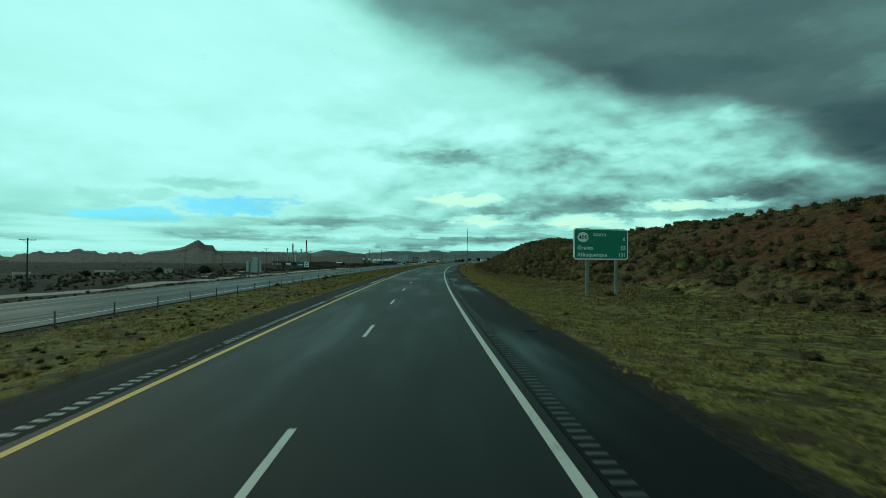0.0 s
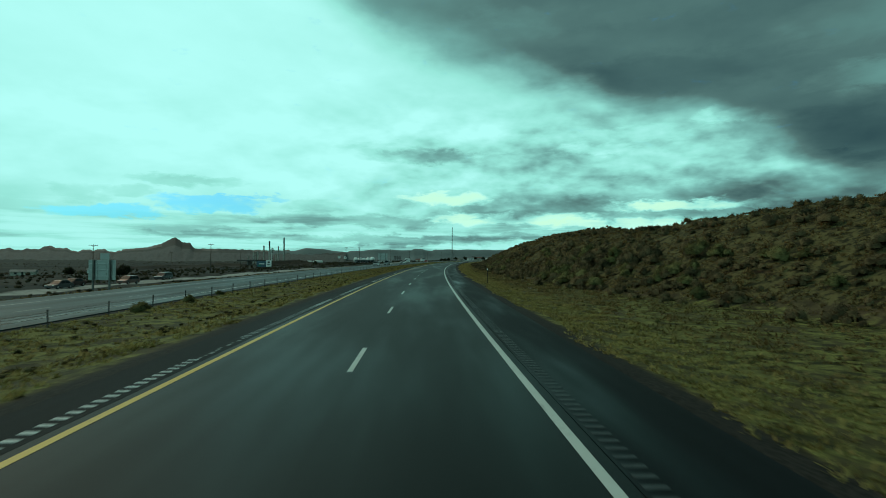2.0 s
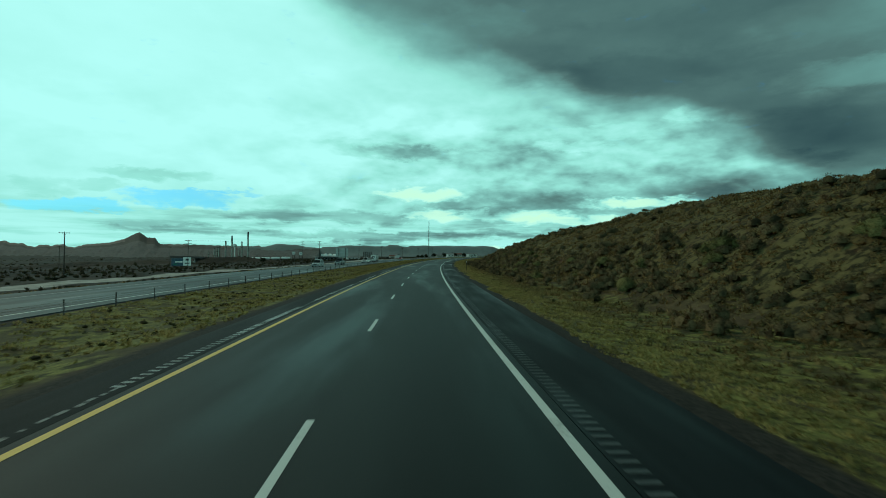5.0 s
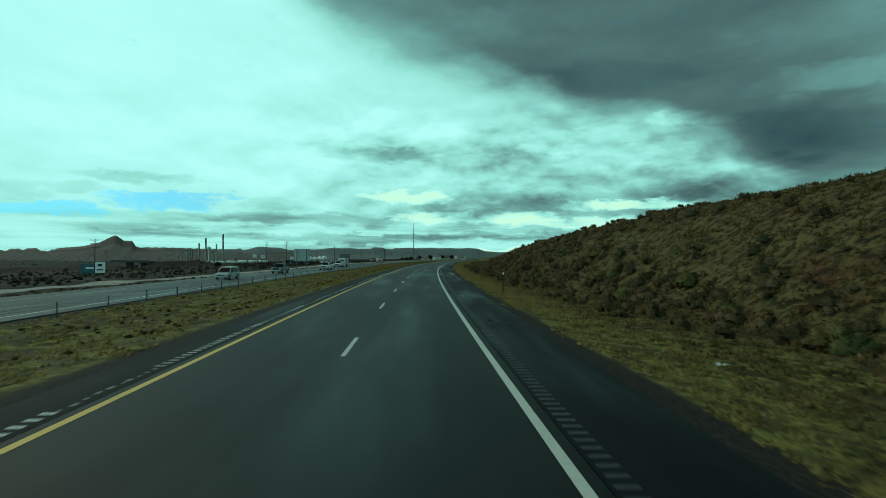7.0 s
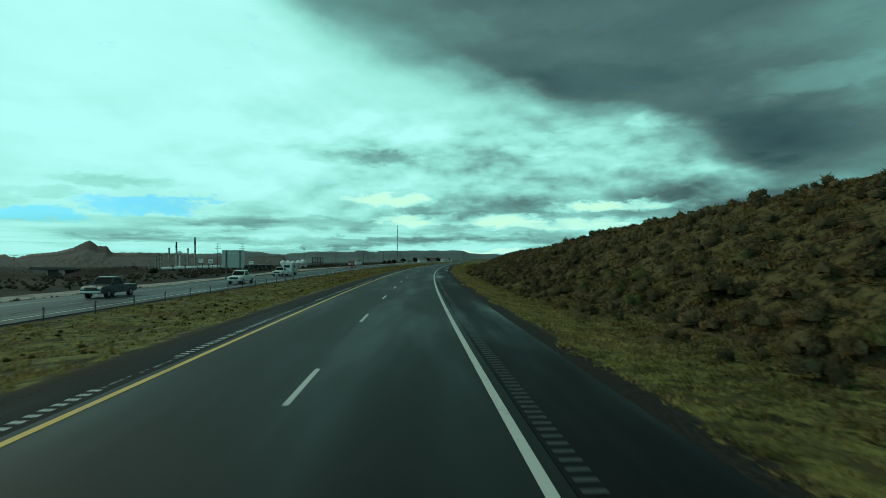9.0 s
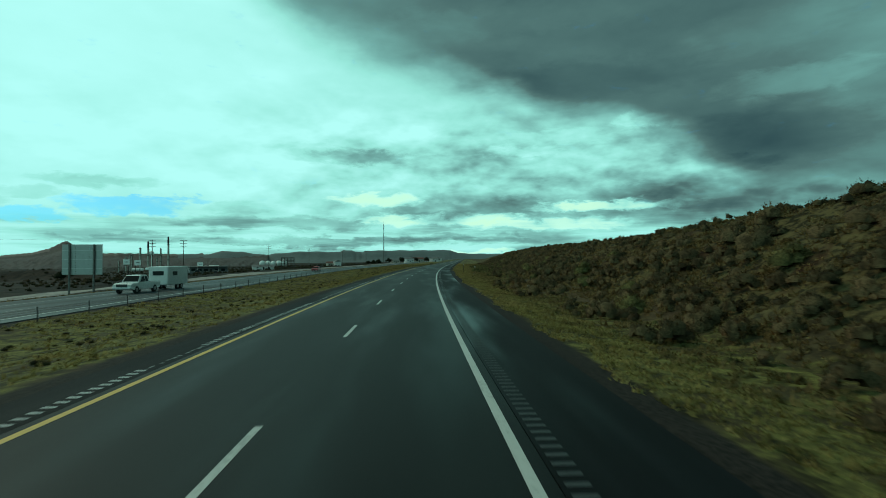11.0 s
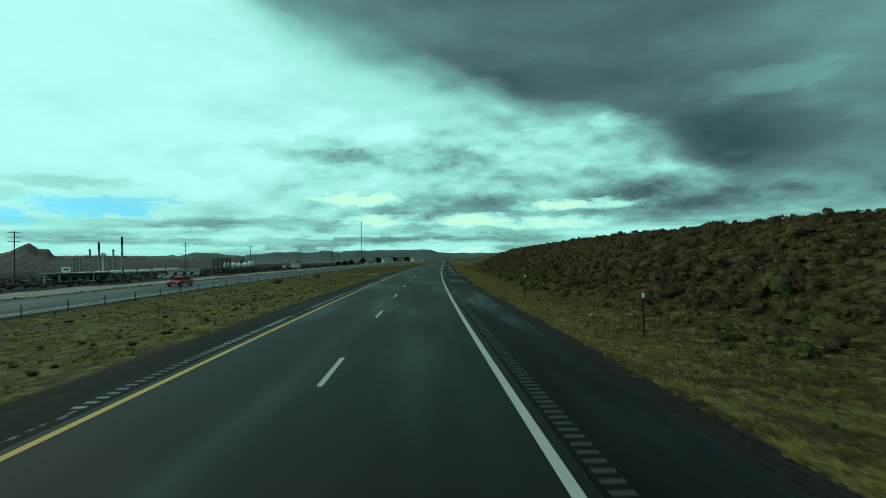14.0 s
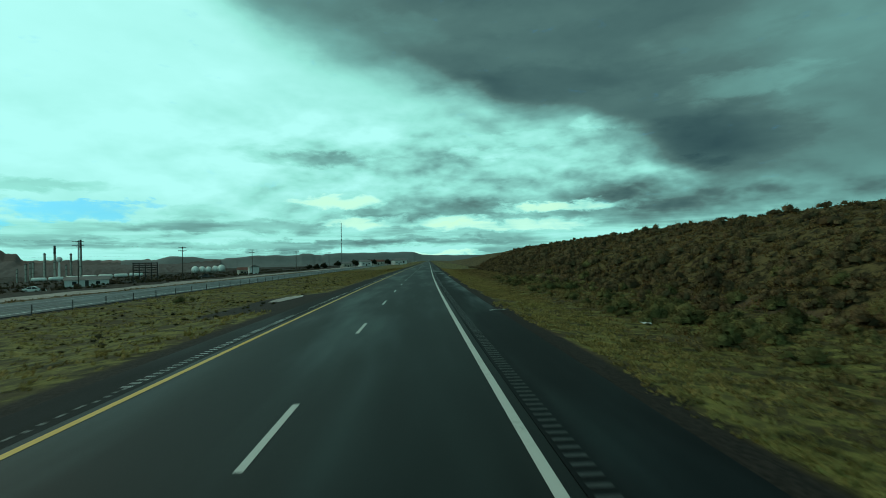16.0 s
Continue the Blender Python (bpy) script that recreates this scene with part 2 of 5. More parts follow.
def asphalt(name, dark, light, tracks, rough, polish, shine=0.22):
    """Worn asphalt; UV holds the place across and along the road in metres."""
    m = bpy.data.materials.new(name)
    m.use_nodes = True
    n = Nodes(m.node_tree)
    shader = m.node_tree.nodes["Principled BSDF"]
    uv = m.node_tree.nodes.new("ShaderNodeUVMap").outputs[0]
    across, along, _ = n.split(uv)
    grain = n.noise(uv, 38.0, 3.0, 0.7)
    blotch = n.noise(n.combine(across, n.math("MULTIPLY", along, 0.22), 0.0), 0.7, 4.0, 0.55, 0.1)
    drag = n.noise(n.combine(n.math("MULTIPLY", across, 3.2), n.math("MULTIPLY", along, 0.03), 0.0), 1.0, 4.0, 0.6)
    f = n.math("ADD", n.math("MULTIPLY", grain, 0.35), n.math("ADD", n.math("MULTIPLY", blotch, 0.3), n.math("MULTIPLY", drag, 0.35)))
    colour = n.mix(n.ramp(f, 0.36, 0.64), dark, light)
    if tracks:  # oil-darkened strip between the wheel paths of each 3.5 m lane
        lane = n.math("MULTIPLY", n.math("ADD", across, tracks), 2 * math.pi / 3.52)
        oil = n.ramp(n.math("ADD", n.math("COSINE", lane), n.math("MULTIPLY", n.math("SUBTRACT", drag, 0.5), 1.6)), -0.3, 1.1)
        colour = n.mix(n.math("MULTIPLY", oil, 0.75), colour, tuple(c * 0.5 for c in dark))
    n.link(colour, shader.inputs["Base Color"])
    wet = n.ramp(n.noise(n.combine(across, n.math("MULTIPLY", along, 0.12), 5.0), 0.4, 3.0, 0.55, 0.1), 0.42, 0.74)
    n.link(n.math("MULTIPLY_ADD", wet, -polish, rough), shader.inputs["Roughness"])
    shader.inputs["Specular IOR Level"].default_value = shine
    node = m.node_tree.nodes.new("ShaderNodeBump")
    node.inputs["Strength"].default_value, node.inputs["Distance"].default_value = 0.35, 0.008
    n.link(grain, node.inputs["Height"])
    n.link(node.outputs[0], shader.inputs["Normal"])
    return m


def paint(name, colour, worn):
    """Road paint, cracked and worn through to the asphalt in places."""
    m = bpy.data.materials.new(name)
    m.use_nodes = True
    n = Nodes(m.node_tree)
    shader = m.node_tree.nodes["Principled BSDF"]
    at = m.node_tree.nodes.new("ShaderNodeNewGeometry").outputs["Position"]
    f = n.ramp(n.math("ADD", n.math("MULTIPLY", n.noise(at, 9.0, 5.0, 0.7), 0.6), n.math("MULTIPLY", n.noise(at, 0.7, 3.0), 0.4)), 0.52, 0.66)
    n.link(n.mix(n.math("MULTIPLY", f, worn), colour, (0.07, 0.07, 0.065)), shader.inputs["Base Color"])
    shader.inputs["Roughness"].default_value = 0.6
    return m


def ground_material():
    m = bpy.data.materials.new("open ground")
    m.use_nodes = True
    n = Nodes(m.node_tree)
    shader = m.node_tree.nodes["Principled BSDF"]
    at = m.node_tree.nodes.new("ShaderNodeNewGeometry").outputs["Position"]

    def attribute(name):
        node = m.node_tree.nodes.new("ShaderNodeAttribute")
        node.attribute_name = name
        return node.outputs["Fac"]

    broad = n.noise(at, 0.05, 5.0, 0.6, 0.3)
    patch = n.noise(at, 0.32, 6.0, 0.62, 0.5)
    clump = n.noise(at, 1.7, 6.0, 0.65, 0.3)
    fine = n.noise(at, 9.0, 4.0, 0.7)
    dirt = n.mix(n.ramp(patch, 0.38, 0.62), (0.045, 0.030, 0.018), (0.11, 0.072, 0.042))
    red = n.mix(n.ramp(clump, 0.35, 0.65), (0.022, 0.011, 0.007), (0.058, 0.027, 0.014))
    straw = n.mix(n.ramp(clump, 0.36, 0.64), (0.085, 0.077, 0.024), (0.19, 0.172, 0.050))
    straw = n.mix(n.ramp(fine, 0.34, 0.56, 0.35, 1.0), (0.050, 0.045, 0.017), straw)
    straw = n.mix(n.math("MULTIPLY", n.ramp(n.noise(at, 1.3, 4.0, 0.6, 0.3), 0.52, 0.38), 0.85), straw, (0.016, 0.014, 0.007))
    grit = n.mix(n.ramp(fine, 0.35, 0.65), (0.010, 0.009, 0.008), (0.034, 0.028, 0.024))
    scrub = n.mix(n.ramp(clump, 0.40, 0.60), (0.020, 0.017, 0.008), (0.078, 0.059, 0.026))
    pale = n.mix(n.ramp(patch, 0.35, 0.65), (0.18, 0.168, 0.158), (0.31, 0.285, 0.265))
    colour = n.mix(n.ramp(broad, 0.40, 0.62), scrub, dirt)

    def weigh(name, colour, over, wobble):
        w = n.math("ADD", attribute(name), n.math("MULTIPLY", n.math("SUBTRACT", n.math("ADD", n.math("MULTIPLY", clump, 0.5), n.math("MULTIPLY", patch, 0.5)), 0.5), wobble))
        return n.mix(n.ramp(w, 0.38, 0.62), over, colour)

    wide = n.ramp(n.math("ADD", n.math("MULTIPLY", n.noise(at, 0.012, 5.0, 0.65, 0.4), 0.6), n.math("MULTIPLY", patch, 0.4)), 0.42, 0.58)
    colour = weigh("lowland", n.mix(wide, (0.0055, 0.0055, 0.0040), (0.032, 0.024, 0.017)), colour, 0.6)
    colour = weigh("slope", n.mix(n.ramp(patch, 0.52, 0.74), n.mix(n.ramp(clump, 0.40, 0.62), scrub, (0.098, 0.075, 0.031)), red), colour, 0.8)
    straw = n.mix(n.math("MULTIPLY", n.ramp(n.noise(at, 0.42, 6.0, 0.65, 0.4), 0.48, 0.60), 0.85), straw, n.mix(clump, (0.030, 0.023, 0.012), (0.075, 0.054, 0.027)))
    rust = n.mix(n.ramp(clump, 0.36, 0.64), (0.030, 0.015, 0.008), (0.098, 0.044, 0.020))
    colour = weigh("rust", rust, colour, 1.5)
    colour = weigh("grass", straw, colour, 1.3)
    colour = weigh("track", pale, colour, 0.5)
    colour = weigh("grit", grit, colour, 0.7)
    n.link(colour, shader.inputs["Base Color"])
    shader.inputs["Roughness"].default_value = 0.95
    shader.inputs["Specular IOR Level"].default_value = 0.1
    node = m.node_tree.nodes.new("ShaderNodeBump")
    node.inputs["Strength"].default_value, node.inputs["Distance"].default_value = 0.4, 0.05
    n.link(n.math("ADD", clump, n.math("MULTIPLY", fine, 0.4)), node.inputs["Height"])
    n.link(node.outputs[0], shader.inputs["Normal"])
    return m


GROUND = ground_material()
LANES = asphalt("lane asphalt", (0.0024, 0.0036, 0.0036), (0.0078, 0.0106, 0.0102), -1.83, 0.65, 0.17, 0.18)
SHOULDER = asphalt("shoulder asphalt", (0.0018, 0.0026, 0.0031), (0.0064, 0.0086, 0.0098), 0.0, 0.76, 0.42, 0.11)
INNER_SHOULDER = asphalt("inner shoulder asphalt", (0.0032, 0.0045, 0.0048), (0.0085, 0.0112, 0.0130), 0.0, 0.82, 0.20, 0.10)
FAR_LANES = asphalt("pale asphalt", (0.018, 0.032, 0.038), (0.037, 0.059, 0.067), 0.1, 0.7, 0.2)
WHITE_LINE = paint("white road paint", (0.42, 0.44, 0.42), 0.5)
FAINT_LINE = paint("faded road paint", (0.15, 0.165, 0.165), 0.8)
YELLOW_LINE = paint("yellow road paint", (0.56, 0.34, 0.05), 0.4)


def groove(name, dark, light):
    """Milled asphalt, paler on some stretches than on others; the pale tone includes reflected sky."""
    m = bpy.data.materials.new(name)
    m.use_nodes = True
    n = Nodes(m.node_tree)
    shader = m.node_tree.nodes["Principled BSDF"]
    at = m.node_tree.nodes.new("ShaderNodeNewGeometry").outputs["Position"]
    f = n.math("ADD", n.math("MULTIPLY", n.noise(at, 0.11, 3.0, 0.5), 0.65), n.math("MULTIPLY", n.noise(at, 7.0, 4.0, 0.7), 0.35))
    n.link(n.mix(n.ramp(f, 0.38, 0.58), dark, light), shader.inputs["Base Color"])
    shader.inputs["Roughness"].default_value = 0.6
    return m


# light ends raised to paint in the sky that wet bars reflect
RUMBLE = groove("milled groove", (0.07, 0.082, 0.086), (0.36, 0.39, 0.39))
RUMBLE_DARK = groove("dark milled groove", (0.010, 0.013, 0.014), (0.038, 0.045, 0.046))
STEEL = surface("galvanised steel", (0.30, 0.31, 0.31), (0.48, 0.49, 0.49), 3.0, 0.5, 0.05, metal=0.7)
POST_STEEL = surface("weathered post steel", (0.06, 0.06, 0.055), (0.15, 0.15, 0.14), 3.0, 0.6, 0.1, metal=0.4)

# ---- the line of the road ----
# s runs along the lane divider from the first camera, o across it to the right.
BEND = np.array((6.10, 4.84, 4.87, 4.87, 6.04, 5.07, 1.89, 0.04, -0.1, 0.0, 0.0)) * 1e-4  # turn per metre, every 80 m
S_AXIS = np.arange(-400.0, 5202.0, 2.0)
turn = np.interp(S_AXIS, np.arange(0.0, 801.0, 80.0), BEND)
HEAD = np.cumsum(turn) * 2.0
HEAD -= np.interp(0.0, S_AXIS, HEAD)
ROAD_X, ROAD_Y = np.cumsum(np.sin(HEAD)) * 2.0, np.cumsum(np.cos(HEAD)) * 2.0
ROAD_X -= np.interp(0.0, S_AXIS, ROAD_X)
ROAD_Y -= np.interp(0.0, S_AXIS, ROAD_Y)


def plan(s, o):
    """World x, y of a place on the road's own axes."""
    h = np.interp(s, S_AXIS, HEAD)
    return np.interp(s, S_AXIS, ROAD_X) + o * np.cos(h), np.interp(s, S_AXIS, ROAD_Y) - o * np.sin(h)


def far_line(s):
    """Where the other carriageway's inner edge line lies."""
    return np.interp(s, (-50, 90, 265, 330, 375, 415, 450, 520, 700, 1000), (-18.3, -19.0, -21.4, -22.6, -24.1, -27.0, -28.8, -31.0, -34.0, -36.0))


def hill_foot(s):
    return np.interp(s, (0, 60, 118, 200, 260, 350, 408, 455, 620, 900), (31, 29, 18, 16, 15, 14, 19, 21, 22, 24))


def hill_crest(s):
    return np.interp(s, (0, 60, 110, 160, 260, 350, 410, 470, 900), (57, 55, 41, 36, 34, 34, 41, 44, 46))


def hill_top(s):
    return np.interp(s, (-50, 50, 110, 140, 170, 200, 225, 250, 285, 320, 350, 380, 420, 500, 620, 800, 1000, 1500),
                     (10.3, 10.1, 7.9, 7.1, 8.6, 9.0, 8.5, 8.3, 7.6, 6.8, 5.8, 5.5, 5.9, 6.9, 6.8, 5.4, 3.0, 0.0))


def ripple(s, o, size, seed):
    """Smooth value noise in -1..1 by a sum of turned waves."""
    r = np.random.RandomState(seed)
    v = 0.0
    for k in range(9):
        a, f = r.uniform(0, math.pi), r.uniform(0.5, 1.9) / size
        v = v + np.sin((s * np.cos(a) + o * np.sin(a)) * f * 2 * math.pi + r.uniform(0, 6.28))
    return v / 4.0


def height(s, o):
    """The open ground, in metres above the lanes."""
    s, o = np.broadcast_arrays(np.asarray(s, float), np.asarray(o, float))
    z = np.full(s.shape, -0.06)
    # right verge and the cut slope
    foot, crest, top = hill_foot(s), hill_crest(s), hill_top(s)
    foot = foot + 1.6 * ripple(s, 0 * o, 26.0, 3)
    verge = np.interp(o, (5.8, 6.3, 7.2, 10.5, 14.0), (-0.06, -0.09, -0.22, -0.62, -0.7))
    t = np.clip((o - foot) / (crest - foot), 0, 1)
    rise = np.sin(t * math.pi / 2) ** 1.15
    lump = ripple(s, o, 9.0, 5) * 0.35 + ripple(s, o, 3.2, 6) * 0.16
    slope = verge + (top - verge) * rise + lump * np.clip((o - foot + 3) / 6, 0.06, 1) * np.interp(o - crest, (0, 30), (1, 0.5))
    slope = slope - 0.03 * np.clip(o - crest, 0, 200) - np.clip(o - crest - 150, 0, None) * 0.004
    z = np.where(o > 5.8, slope, z)
    # median
    inner = far_line(s)
    span = np.clip((o + 4.7) / (inner + 1.6 + 4.7), 0, 1)
    median = np.interp(span, (0, 0.10, 0.45, 0.80, 1.0), (-0.06, -0.16, -0.95, -1.0, -1.06))
    median = median + (ripple(s, o, 6.0, 8) * 0.07) * np.interp(span, (0.1, 0.3, 0.8, 1), (0, 1, 1, 0))
    z = np.where((o < -4.7) & (o >= inner + 1.6), median, z)
    # under and beyond the other carriageway
    b = inner - 10.4 - o
    out = np.interp(b, (0, 3, 14, 24, 36, 60, 80, 110, 250, 400, 700, 2500), (-1.06, -1.4, -2.6, -3.5, -3.6, -4.4, -5.4, -6.2, -12.0, -18.0, -30.0, -34.0))
    gentle = np.interp(b, (0, 75, 110, 250, 400, 700, 2500), (-1.06, -4.2, -5.0, -9.5, -14.0, -23.0, -27.0))
    out = out + (gentle - out) * np.interp(s - b * 0.5, (330, 440), (0.0, 1.0))
    out = out + ripple(s, o, 22.0, 11) * 0.28 * np.clip((b - 4) / 30, 0, 1)
    # an earth bank that carries a side road away from the highway, cut by an underpass
    x, y = plan(s, o)
    run = ((x + 45.0) * -185.0 + (y - 512.0) * 98.0) / 209.35
    off = ((x + 45.0) * 98.0 + (y - 512.0) * 185.0) / 209.35
    knoll = np.exp(-(off / 8.0) ** 2) * np.interp(run, (18, 48, 86, 90, 112, 116, 230, 330), (0, 4.2, 4.2, 0.3, 0.3, 4.2, 4.0, 0))
    out = out + knoll
    z = np.where(o < inner + 1.6, np.where(b < 0, -1.06, out), z)
    return z


def mesh_object(name, verts, faces, material, parent=None, uv=None, smooth=False):
    me = bpy.data.meshes.new(name)
    me.from_pydata(verts if isinstance(verts, list) else verts.tolist(), [], faces if isinstance(faces, list) else faces.tolist())
    if material:
        for m in material if isinstance(material, (list, tuple)) else (material,):
            me.materials.append(m)
    if uv is not None:
        layer = me.uv_layers.new(name="UVMap")
        loop = np.empty(len(me.loops), dtype=np.int32)
        me.loops.foreach_get("vertex_index", loop)
        layer.data.foreach_set("uv", np.asarray(uv, dtype=np.float32)[loop].ravel())
    if smooth:
        me.polygons.foreach_set("use_smooth", np.ones(len(me.polygons), dtype=bool))
    me.update()
    ob = new(name, me)
    ob.parent = parent
    return ob


def grid_faces(rows, cols):
    i = np.arange(rows - 1)[:, None] * cols + np.arange(cols - 1)[None, :]
    return np.stack([i, i + 1, i + cols + 1, i + cols], -1).reshape(-1, 4)[:, ::-1]


# ---- ground: one sheet out to the horizon ----
s_cuts = np.concatenate([[-390, -250, -120, -60], np.arange(-30, 640, 2.0), np.arange(640, 1000, 8.0), np.arange(1000, 2000, 50.0), np.arange(2000, 5000, 400.0), [5000]])
o_cuts = np.concatenate([[-4900, -3600, -2500, -1700, -1100, -700, -450, -320, -250], np.arange(-200, -40, 4.0), np.arange(-40, -5, 1.25),
                         [-4.7, -3, 0, 3, 5.8], np.arange(6.3, 9, 0.9), np.arange(9, 62, 1.5), np.arange(62, 120, 6.0), [140, 180, 250, 400, 700, 1200]])
gs, go = np.meshgrid(s_cuts, o_cuts, indexing="ij")
gx, gy = plan(gs, go)
gz = height(gs, go)
ground = mesh_object("ground", np.stack([gx, gy, gz], -1).reshape(-1, 3), grid_faces(*gs.shape), GROUND, smooth=True)
tagged(ground, "dry scrubland with straw-coloured verges and reddish cut slopes", "ground", kind="structure")
foot = hill_foot(gs)
inner = far_line(gs)
beyond = inner - 10.4 - go
zones = {
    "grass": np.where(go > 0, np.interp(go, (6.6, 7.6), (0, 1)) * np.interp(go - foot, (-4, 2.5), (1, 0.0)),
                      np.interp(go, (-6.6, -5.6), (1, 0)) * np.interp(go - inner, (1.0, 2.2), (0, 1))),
    "slope": np.where(go > 0, np.interp(go - foot, (-2, 4), (0, 1)), 0.0),
    "rust": np.where(go > 0, np.interp(gs, (10, 30, 70, 92, 185, 205, 270, 300), (0, 0.7, 0.7, 0, 0, 0.3, 0.3, 0)) * np.interp(go - foot, (1, 4, 13, 19), (0, 1, 1, 0.2)), 0.0),
    "grit": np.where(go > 0, np.interp(go, (6.4, 7.5), (1, 0)), np.interp(go, (-6.5, -5.6), (0, 1)) + 0.8 * (np.abs(go - inner + 4) < 6.5) + (gs > 457) * (gs < 474) * (go > -10.5) * (go < 0)),
    "track": np.interp(np.abs(beyond - np.interp(gs, (100, 200, 300, 380, 440, 540, 620, 800), (30.5, 30.5, 33, 22, 13, 13, 13, 13))) - np.interp(gs, (100, 200, 300, 380, 440, 540, 620, 800), (3.3, 3.3, 4, 7, 8.5, 8.5, 8, 7)), (-1.5, 1.5), (1, 0))
             * np.interp(gs, (-20, 0), (0, 1)) * np.interp(np.hypot(gx + 52.0, gy - 515.0), (22, 30), (0, 1)),
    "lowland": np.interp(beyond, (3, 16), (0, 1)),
}
for key, value in zones.items():
    ground.data.attributes.new(key, "FLOAT", "POINT").data.foreach_set("value", np.clip(value, 0, 1).astype(np.float32).ravel())


# ---- roads ----
def strip(name, s, o_left, o_right, z, material, parent=None, cols=2, thick=0.0):
    """A band of road surface between two offsets, with turned-down edges."""
    s = np.asarray(s, float)
    t = np.linspace(0, 1, cols)
    ol, orr = np.broadcast_to(o_left, s.shape), np.broadcast_to(o_right, s.shape)
    o = ol[:, None] + (orr - ol)[:, None] * t[None, :]
    zz = np.full(o.shape, float(z))
    if thick:
        o = np.concatenate([o[:, :1] - 0.02, o, o[:, -1:] + 0.02], 1)
        zz = np.concatenate([zz[:, :1] - thick, zz, zz[:, -1:] - thick], 1)
    ss = np.broadcast_to(s[:, None], o.shape)
    x, y = plan(ss, o)
    return mesh_object(name, np.stack([x, y, zz], -1).reshape(-1, 3), grid_faces(*o.shape), material, parent, uv=np.stack([o, ss], -1).reshape(-1, 2))


ALONG = np.concatenate([np.arange(-60, 900, 4.0), np.arange(900, 2600, 25.0)])
road = tagged(strip("road", ALONG, -3.62, 3.92, 0.0, LANES, cols=4, thick=0.12), "worn two-lane asphalt carriageway, darker between the wheel paths", "road", kind="structure")
right_shoulder = tagged(strip("shoulder", ALONG, 3.94, 6.0, -0.004, SHOULDER, cols=3, thick=0.12), "dark damp asphalt shoulder beside the lanes", "shoulder", kind="structure")
left_shoulder = tagged(strip("shoulder", ALONG, -4.85, -3.64, -0.004, INNER_SHOULDER, cols=3, thick=0.12), "narrow dark asphalt shoulder beside the median", "shoulder", kind="structure")
inner_line = far_line(ALONG)
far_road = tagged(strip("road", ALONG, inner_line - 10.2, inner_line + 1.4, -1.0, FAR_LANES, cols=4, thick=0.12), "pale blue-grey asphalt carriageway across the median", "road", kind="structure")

PAINT_Z = 0.005
tagged(strip("edge_line", ALONG, 3.58, 3.74, PAINT_Z, WHITE_LINE, road), "solid white edge line")
tagged(strip("edge_line", ALONG, -3.44, -3.29, PAINT_Z, YELLOW_LINE, road), "solid yellow edge line")
tagged(strip("edge_line", ALONG, inner_line - 0.08, inner_line + 0.08, -0.994, WHITE_LINE, far_road), "pale inner edge line")
tagged(strip("edge_line", ALONG, inner_line - 7.42, inner_line - 7.24, -0.994, FAINT_LINE, far_road), "white outer edge line")
for k in range(-3, 75):
    a = 6.897 + 12.19 * k
    strip("lane_dash", np.linspace(a, a + 3.05, 3), -0.06, 0.06, PAINT_Z, WHITE_LINE, road)
for k in range(-2, 60):
    a = 3.0 + 12.19 * k
    ss = np.linspace(a, a + 3.05, 2)
    strip("lane_dash", ss, far_line(ss) - 3.72, far_line(ss) - 3.60, -0.994, FAINT_LINE, far_road)


# ---- building blocks for things ----
def thing(name, x, y, z, turn=0.0, label="", category="", group="", kind=""):
    """A thing's base point; its parts hang under it."""
    ob = new(name)
    ob.matrix_world = pose(x, y, z, 0, 0, turn)
    ob.empty_display_size = 0.1
    return tagged(ob, label, category, group, kind)


def part(name, bm, material, parent, label="", smooth=False):
    me = bpy.data.meshes.new(name)
    bm.normal_update()
    bm.to_mesh(me)
    bm.free()
    for m in material if isinstance(material, (list, tuple)) else (material,):
        me.materials.append(m)
    if smooth:
        me.polygons.foreach_set("use_smooth", np.ones(len(me.polygons), dtype=bool))
    ob = new(name, me)
    ob.parent = parent
    return tagged(ob, label)


def box(cx, cy, cz, sx, sy, sz, bevel=0.0, bm=None, m=None):
    bm = bm or bmesh.new()
    made = bmesh.ops.create_cube(bm, size=1.0, matrix=(m or Matrix()) @ Matrix.LocRotScale((cx, cy, cz), None, (sx, sy, sz)))
    if bevel:
        edges = {e for v in made["verts"] for e in v.link_edges}
        bmesh.ops.bevel(bm, geom=list(edges), offset=bevel, segments=1, affect="EDGES")
    return bm


def rod(a, b, r0, r1=None, sides=8, bm=None):
    """A round bar from a to b."""
    bm = bm or bmesh.new()
    a, b = Vector(a), Vector(b)
    d = b - a
    m = Matrix.Translation((a + b) / 2) @ d.to_track_quat("Z", "Y").to_matrix().to_4x4()
    bmesh.ops.create_cone(bm, cap_ends=True, segments=sides, radius1=r0, radius2=r0 if r1 is None else r1, depth=d.length, matrix=m)
    return bm


def ball(cx, cy, cz, rx, ry, rz, bm=None, cuts=2):
    bm = bm or bmesh.new()
    bmesh.ops.create_icosphere(bm, subdivisions=cuts, radius=1.0, matrix=Matrix.LocRotScale((cx, cy, cz), None, (rx, ry, rz)))
    return bm


def prism(outline, y0, y1, bm=None):
    """A side outline of (x, z) points carried across from y0 to y1."""
    bm = bm or bmesh.new()
    a = [bm.verts.new((x, y0, z)) for x, z in outline]
    b = [bm.verts.new((x, y1, z)) for x, z in outline]
    bm.faces.new(a)
    bm.faces.new(b[::-1])
    for i in range(len(a)):
        j = (i + 1) % len(a)
        bm.faces.new((a[j], a[i], b[i], b[j]))
    bmesh.ops.recalc_face_normals(bm, faces=bm.faces)
    return bm


def on_ground(s, o):
    x, y = plan(s, o)
    return float(x), float(y), float(height(s, o))


